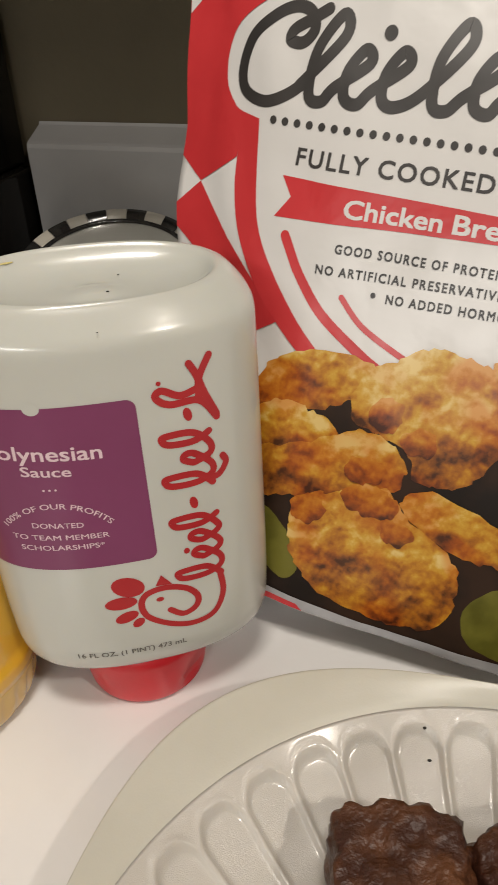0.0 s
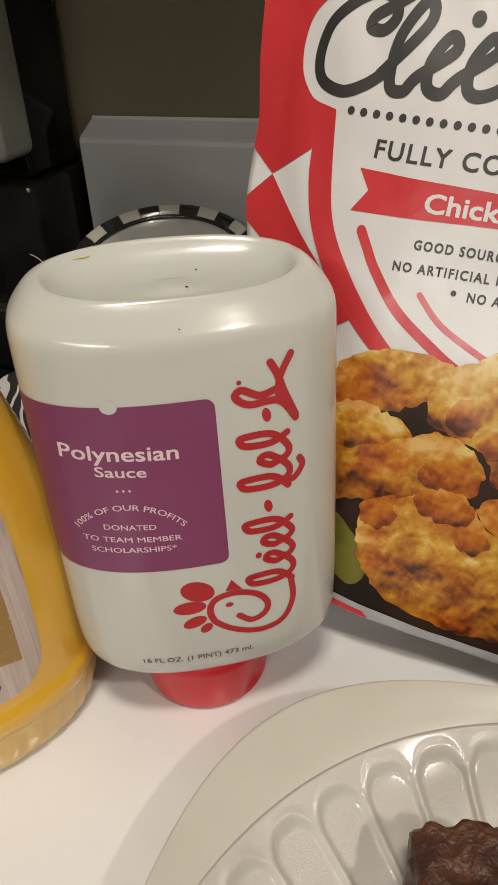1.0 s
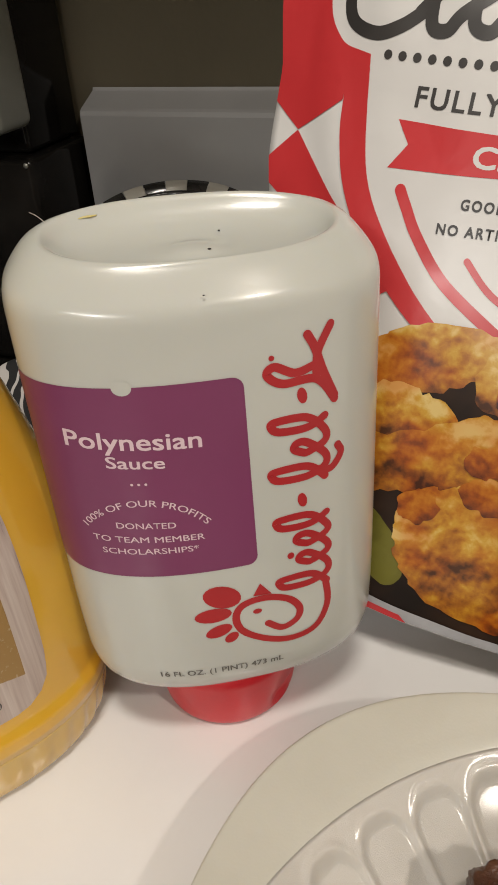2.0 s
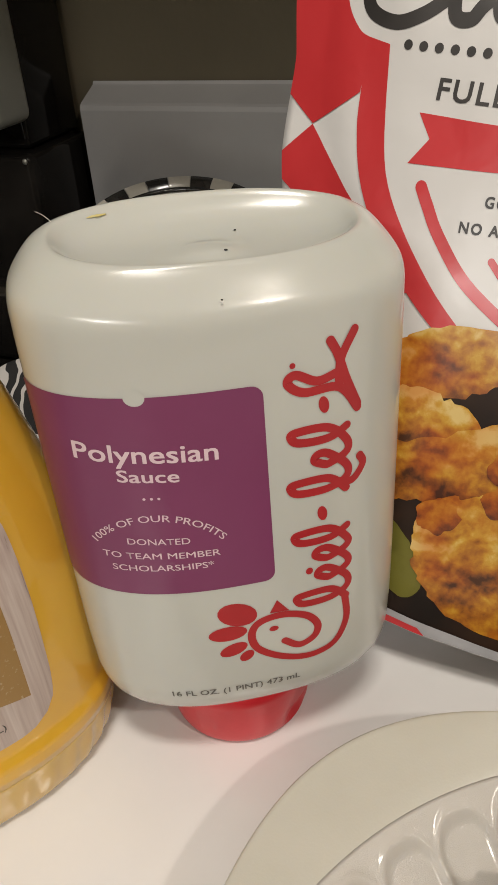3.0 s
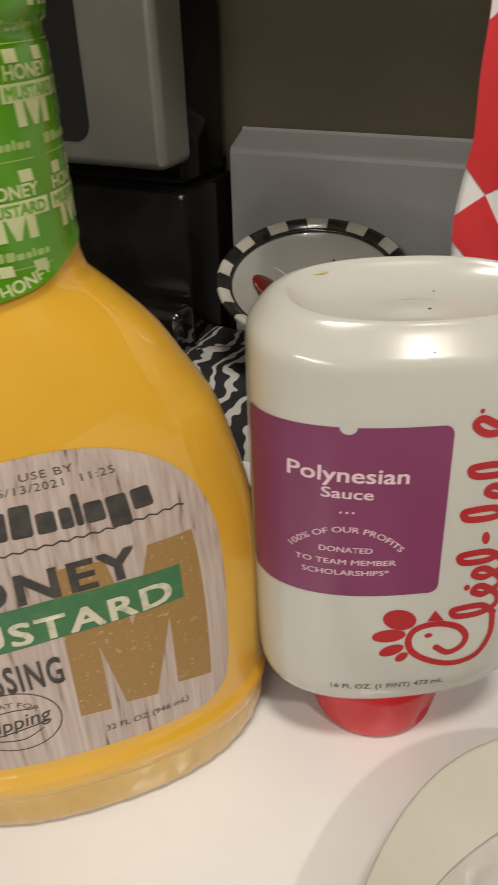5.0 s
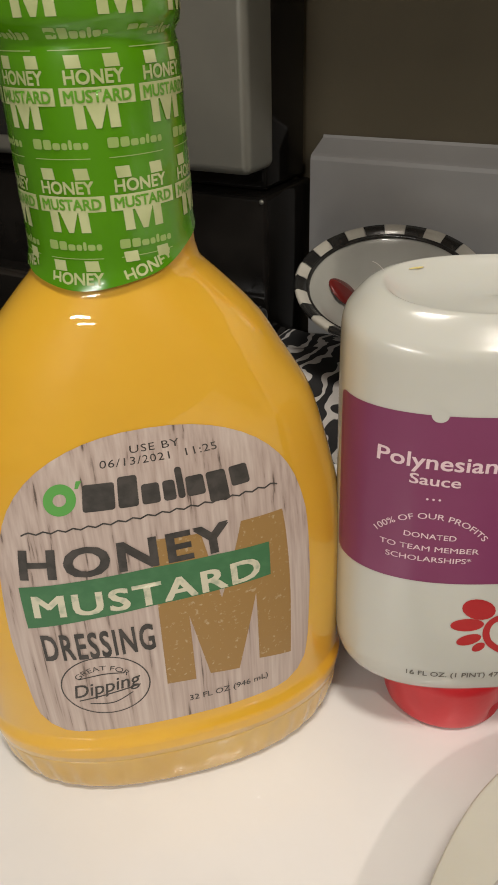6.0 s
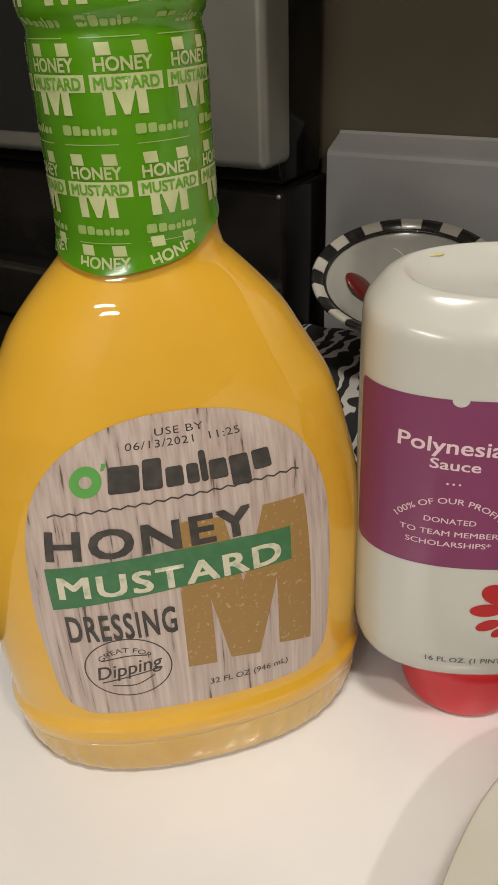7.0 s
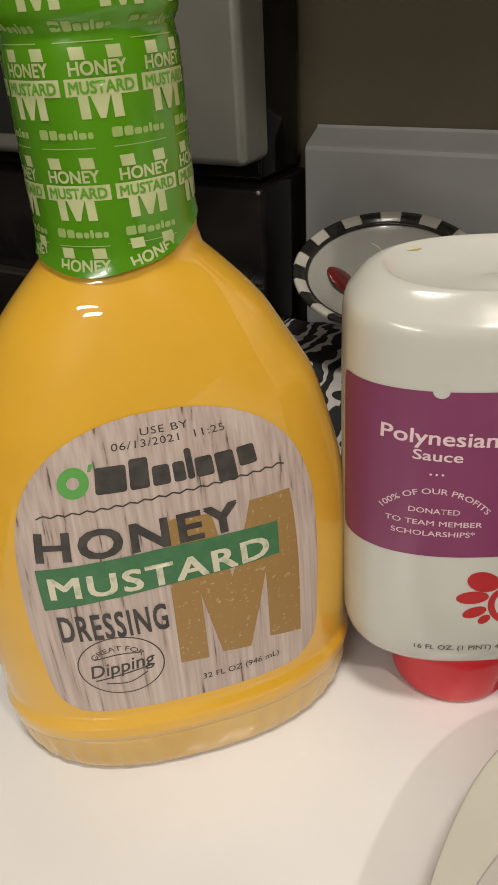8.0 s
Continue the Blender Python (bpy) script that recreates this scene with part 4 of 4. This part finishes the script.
    for k, pts in enumerate((
            [(-0.0850, 0.1000), (-0.0747, 0.1050), (-0.0702, 0.1110), (-0.0586, 0.1162), (-0.0349, 0.1145), (-0.0330, 0.1080), (-0.0412, 0.1010), (-0.0526, 0.0965), (-0.0750, 0.0950)],
            [(0.0040, 0.1180), (0.0250, 0.1150), (0.0420, 0.1000), (0.0350, 0.0860), (0.0150, 0.0900)],
            [(-0.0800, 0.0911), (-0.0700, 0.0975), (-0.0588, 0.0985), (-0.0460, 0.0930), (-0.0450, 0.0853), (-0.0634, 0.0800), (-0.0800, 0.0800)],
            [(-0.0412, 0.1030), (-0.0370, 0.1110), (-0.0293, 0.1155), (-0.0153, 0.1208), (-0.0007, 0.1184), (0.0090, 0.1130), (0.0120, 0.0932), (0.0060, 0.0830), (-0.0033, 0.0765), (-0.0168, 0.0781), (-0.0195, 0.0860), (-0.0282, 0.0917), (-0.0380, 0.0940)],
            [(-0.0850, 0.0760), (-0.0740, 0.0815), (-0.0514, 0.0870), (-0.0360, 0.0930), (-0.0230, 0.0885), (-0.0184, 0.0800), (-0.0250, 0.0710), (-0.0414, 0.0665), (-0.0620, 0.0640), (-0.0800, 0.0650)],
            [(-0.0205, 0.0700), (-0.0107, 0.0760), (0.0134, 0.0668), (0.0300, 0.0600), (0.0280, 0.0500), (0.0152, 0.0521), (-0.0003, 0.0540), (-0.0150, 0.0630)],
            [(0.0130, 0.0760), (0.0250, 0.0830), (0.0420, 0.0760), (0.0400, 0.0640), (0.0250, 0.0640)],
            [(-0.0585, 0.0640), (-0.0500, 0.0690), (-0.0416, 0.0711), (-0.0320, 0.0750), (-0.0240, 0.0740), (-0.0148, 0.0640), (0.0003, 0.0530), (0.0045, 0.0400), (0.0000, 0.0270), (-0.0120, 0.0225), (-0.0288, 0.0241), (-0.0464, 0.0300), (-0.0572, 0.0420), (-0.0600, 0.0540)])):
        mx, my = sum(q[0] for q in pts) / len(pts), sum(q[1] for q in pts) / len(pts)
        pts = [(mx + (x - mx) * 0.975, my + (y - my) * 0.965) for x, y in pts]
        printed("printed_nugget", ragged(pts, 0.0021, 11.0 * k), FRIED, 0.00050 + 0.00005 * k, "golden fried chicken piece print", 0.002)
    for k, (u, z, ru, rz, turn) in enumerate(((-0.0280, 0.0984, 0.0060, 0.0058, 0.3), (-0.0156, 0.0908, 0.0058, 0.0050, 0), (-0.0302, 0.0684, 0.0105, 0.0058, -0.15), (-0.0523, 0.0622, 0.0070, 0.0055, 0.4), (-0.0202, 0.0582, 0.0056, 0.0046, -0.3), (-0.0330, 0.0790, 0.0075, 0.0050, 0.2))):
        printed("printed_crumb", ragged(disc(u, z, ru, rz, 12, turn), 0.0016, 7.0 * k + 2), FRIED_DARK, 0.00094 + 0.00002 * k, "browned reddish crumb print", 0.002)
    part("bottom_seal", patch([(L, 0.0300), (-0.0713, 0.0290), (-0.0287, 0.0215), (0.0209, 0.0163), (0.1, 0.0065), (0.1, 0.0030), (0.0209, 0.0125), (-0.0287, 0.0185), (-0.0713, 0.0240), (L, 0.0285)], bag_front, 0.0008, 0.004), BAG_SEAL, ob, "silvery grey bottom seal")
    printed("red_corner", [(-0.0900, 0.0282), (-0.0704, 0.0262), (-0.0538, 0.0236), (-0.0513, 0.0212), (-0.0704, 0.0235), (-0.0900, 0.0260)], BAG_RED, 0.00095, "small red block")
    return ob


chicken_bag()

# ---- foam plate and glazed chicken ----
PLATE = pose(0.0543, 0.0359, 0, 0, 0, -16)
WELL, RIM_SIDE, RIM_POWER = 0.1158, 0.1219, 3.1


def plate_rim():
    """A wide flat rim with four soft corners round a round well, and a thin rolled edge."""
    count = 360
    rings = []
    for f, z in ((0.0, 0.0216), (0.06, 0.0222), (0.16, 0.0229), (0.26, 0.0234), (0.40, 0.0241), (0.65, 0.0254), (0.93, 0.0265), (0.975, 0.0266), (1.0, 0.0261), (1.004, 0.0252), (0.998, 0.0243), (0.96, 0.0238), (0.5, 0.0218), (0.05, 0.0200)):
        ring = []
        for k in range(count):
            t = 2 * math.pi * k / count
            c, s = math.cos(t), math.sin(t)
            edge = RIM_SIDE / (abs(c) ** RIM_POWER + abs(s) ** RIM_POWER) ** (1 / RIM_POWER)
            r = WELL + (edge - WELL) * f
            ring.append((r * c, r * s, z))
        rings.append(ring)
    return loft(rings, False, False)


def plate_well():
    """The round well: a smooth lip, then long pressed flutes down to a flat floor."""
    flutes, per = 39, 20
    count, depth = flutes * per, 44
    rings = []
    for j in range(depth + 1):
        d = 0.040 * j / depth
        ring = []
        for k in range(count):
            t = 2 * math.pi * k / count + radians(113.0)
            ph = k / per % 1.0 - 0.5
            q = min(1.0, d / 0.038)
            z = 0.0216 - 0.0176 * (1 - (1 - q) ** 1.6)
            arch = 0.0042 + 0.0080 * abs(2 * ph) ** 3.4
            sink = min(1.0, max(0.0, (d - arch) / 0.0022))
            sink = sink * sink * (3 - 2 * sink)
            bed = min(1.0, max(0.0, (0.47 - abs(ph)) / 0.10))
            lip = math.exp(-((d - arch + 0.0006) / 0.0009) ** 2) * (1 - abs(2 * ph) ** 4)
            fade = 1 - max(0.0, (d - 0.026) / 0.014) ** 2
            z += (0.0005 * lip - 0.0012 * sink * bed * (2 - bed)) * fade
            r = WELL - d
            ring.append((r * math.cos(t), r * math.sin(t), max(z, 0.0030)))
        rings.append(ring)
    for r, z in ((0.071, 0.0036), (0.06, 0.0035), (0.03, 0.0035), (0.004, 0.0035)):
        rings.append([(r * math.cos(2 * math.pi * k / count + radians(113.0)), r * math.sin(2 * math.pi * k / count + radians(113.0)), z) for k in range(count)])
    # underside
    under = [(WELL - 0.0006, 0.0200), (0.100, 0.0080), (0.080, 0.0004), (0.074, 0.0)]
    low = [[(r * math.cos(2 * math.pi * k / count + radians(113.0)), r * math.sin(2 * math.pi * k / count + radians(113.0)), z) for k in range(count)] for r, z in under]
    bm = loft(low[::-1] + rings)
    bmesh.ops.recalc_face_normals(bm, faces=bm.faces[:])
    return bm


plate = thing("foam_plate", PLATE, "white foam plate with fluted sides and a wide rim", "plate")
part("rim", plate_rim(), FOAM, plate, "smooth cream foam rim")
part("well", plate_well(), FOAM_PRESSED, plate, "glossy pressed foam well with flutes")


def nugget(at, size, turn, seed, label):
    bm = bmesh.new()
    bmesh.ops.create_cube(bm, size=2)
    bmesh.ops.subdivide_edges(bm, edges=bm.edges[:], cuts=26, use_grid_fill=True)
    for v in bm.verts:
        p = v.co.copy()
        q = p.normalized() * 1.25
        p = p.lerp(q, 0.45)
        d = Vector((p.x * size[0], p.y * size[1], p.z * size[2]))
        k = noise.noise(d * 70 + Vector((seed, 0, 0))) * 0.0030 + noise.noise(d * 190 + Vector((0, seed, 0))) * 0.0021 + noise.noise(d * 480 + Vector((0, 0, seed))) * 0.0010
        v.co = d + p.normalized() * k
    low = min(v.co.z for v in bm.verts)
    for v in bm.verts:
        v.co.z -= low
    ob = part("glazed_nugget", bm, GLAZE)
    ob.matrix_world = pose(*at, 0, 0, turn)
    return tagged(ob, label, "chicken nugget", "glazed chicken on the plate")


nugget((0.0335, 0.093, 0.0042), (0.0175, 0.021, 0.0125), -8, 1.0, "dark brown glazed chicken chunk on a foam plate")
nugget((0.0740, 0.090, 0.0042), (0.0180, 0.020, 0.0120), 14, 4.0, "dark brown glazed chicken chunk with wet sauce")
nugget((0.0480, 0.048, 0.0042), (0.0200, 0.018, 0.0120), 30, 7.0, "dark brown glazed chicken chunk lying behind others")

# ---- specks and smears ----


def speck(at, r, name, label, mat, stretch=1.0):
    bm = bmesh.new()
    bmesh.ops.create_icosphere(bm, subdivisions=2, radius=r)
    for v in bm.verts:
        v.co = Vector((v.co.x * stretch, v.co.y, v.co.z * 0.5)) * (1 + 0.3 * noise.noise(v.co * 900 + Vector(at) * 50))
    ob = part(name, bm, mat)
    ob.matrix_world = pose(*at)
    return tagged(ob, label, "crumb")


speck((-0.0377, 0.1958, 0.1530), 0.00040, "pepper_speck", "black pepper speck on the white bottle base", SPECK, 1.3)
speck((-0.0358, 0.2060, 0.1540), 0.00032, "pepper_speck", "tiny dark speck on the white bottle base", SPECK)
speck((-0.0381, 0.1752, 0.1500), 0.0003, "pepper_speck", "tiny dark speck on the white bottle edge", SPECK)
speck((0.0529, 0.1464, 0.0180), 0.00055, "pepper_speck", "black pepper speck on the foam plate", SPECK)
speck((0.0533, 0.1386, 0.0121), 0.00050, "pepper_speck", "black pepper speck on the foam plate", SPECK, 1.4)


def smear():
    bm = bmesh.new()
    bmesh.ops.create_uvsphere(bm, u_segments=24, v_segments=8, radius=1)
    for v in bm.verts:
        k = 1 + 0.35 * noise.noise(v.co * 2.3)
        v.co = Vector((v.co.x * 0.0034 * k, v.co.y * 0.0011 * k, v.co.z * 0.0002))
    ob = part("sauce_smear", bm, YELLOW_SMEAR)
    ob.matrix_world = pose(-0.0681, 0.2030, 0.1600, 9, 3, 20)
    return tagged(ob, "dried yellow sauce smear on the bottle base rim", "smear")


smear()


def lint():
    pts = [Vector((-0.0750 - 0.0040 * t, 0.1968 + 0.001 * t, 0.1600 + 0.0052 * t - 0.0022 * t * t)) for t in (k / 8 for k in range(9))]
    rings = [[p + Vector((0.00012 * math.cos(a), 0, 0.00012 * math.sin(a))) for a in (0, 2.1, 4.2)] for p in pts]
    return tagged(part("lint_fibre", loft(rings), LINT), "fine pale fibre stuck to the bottle edge", "fibre")


lint()
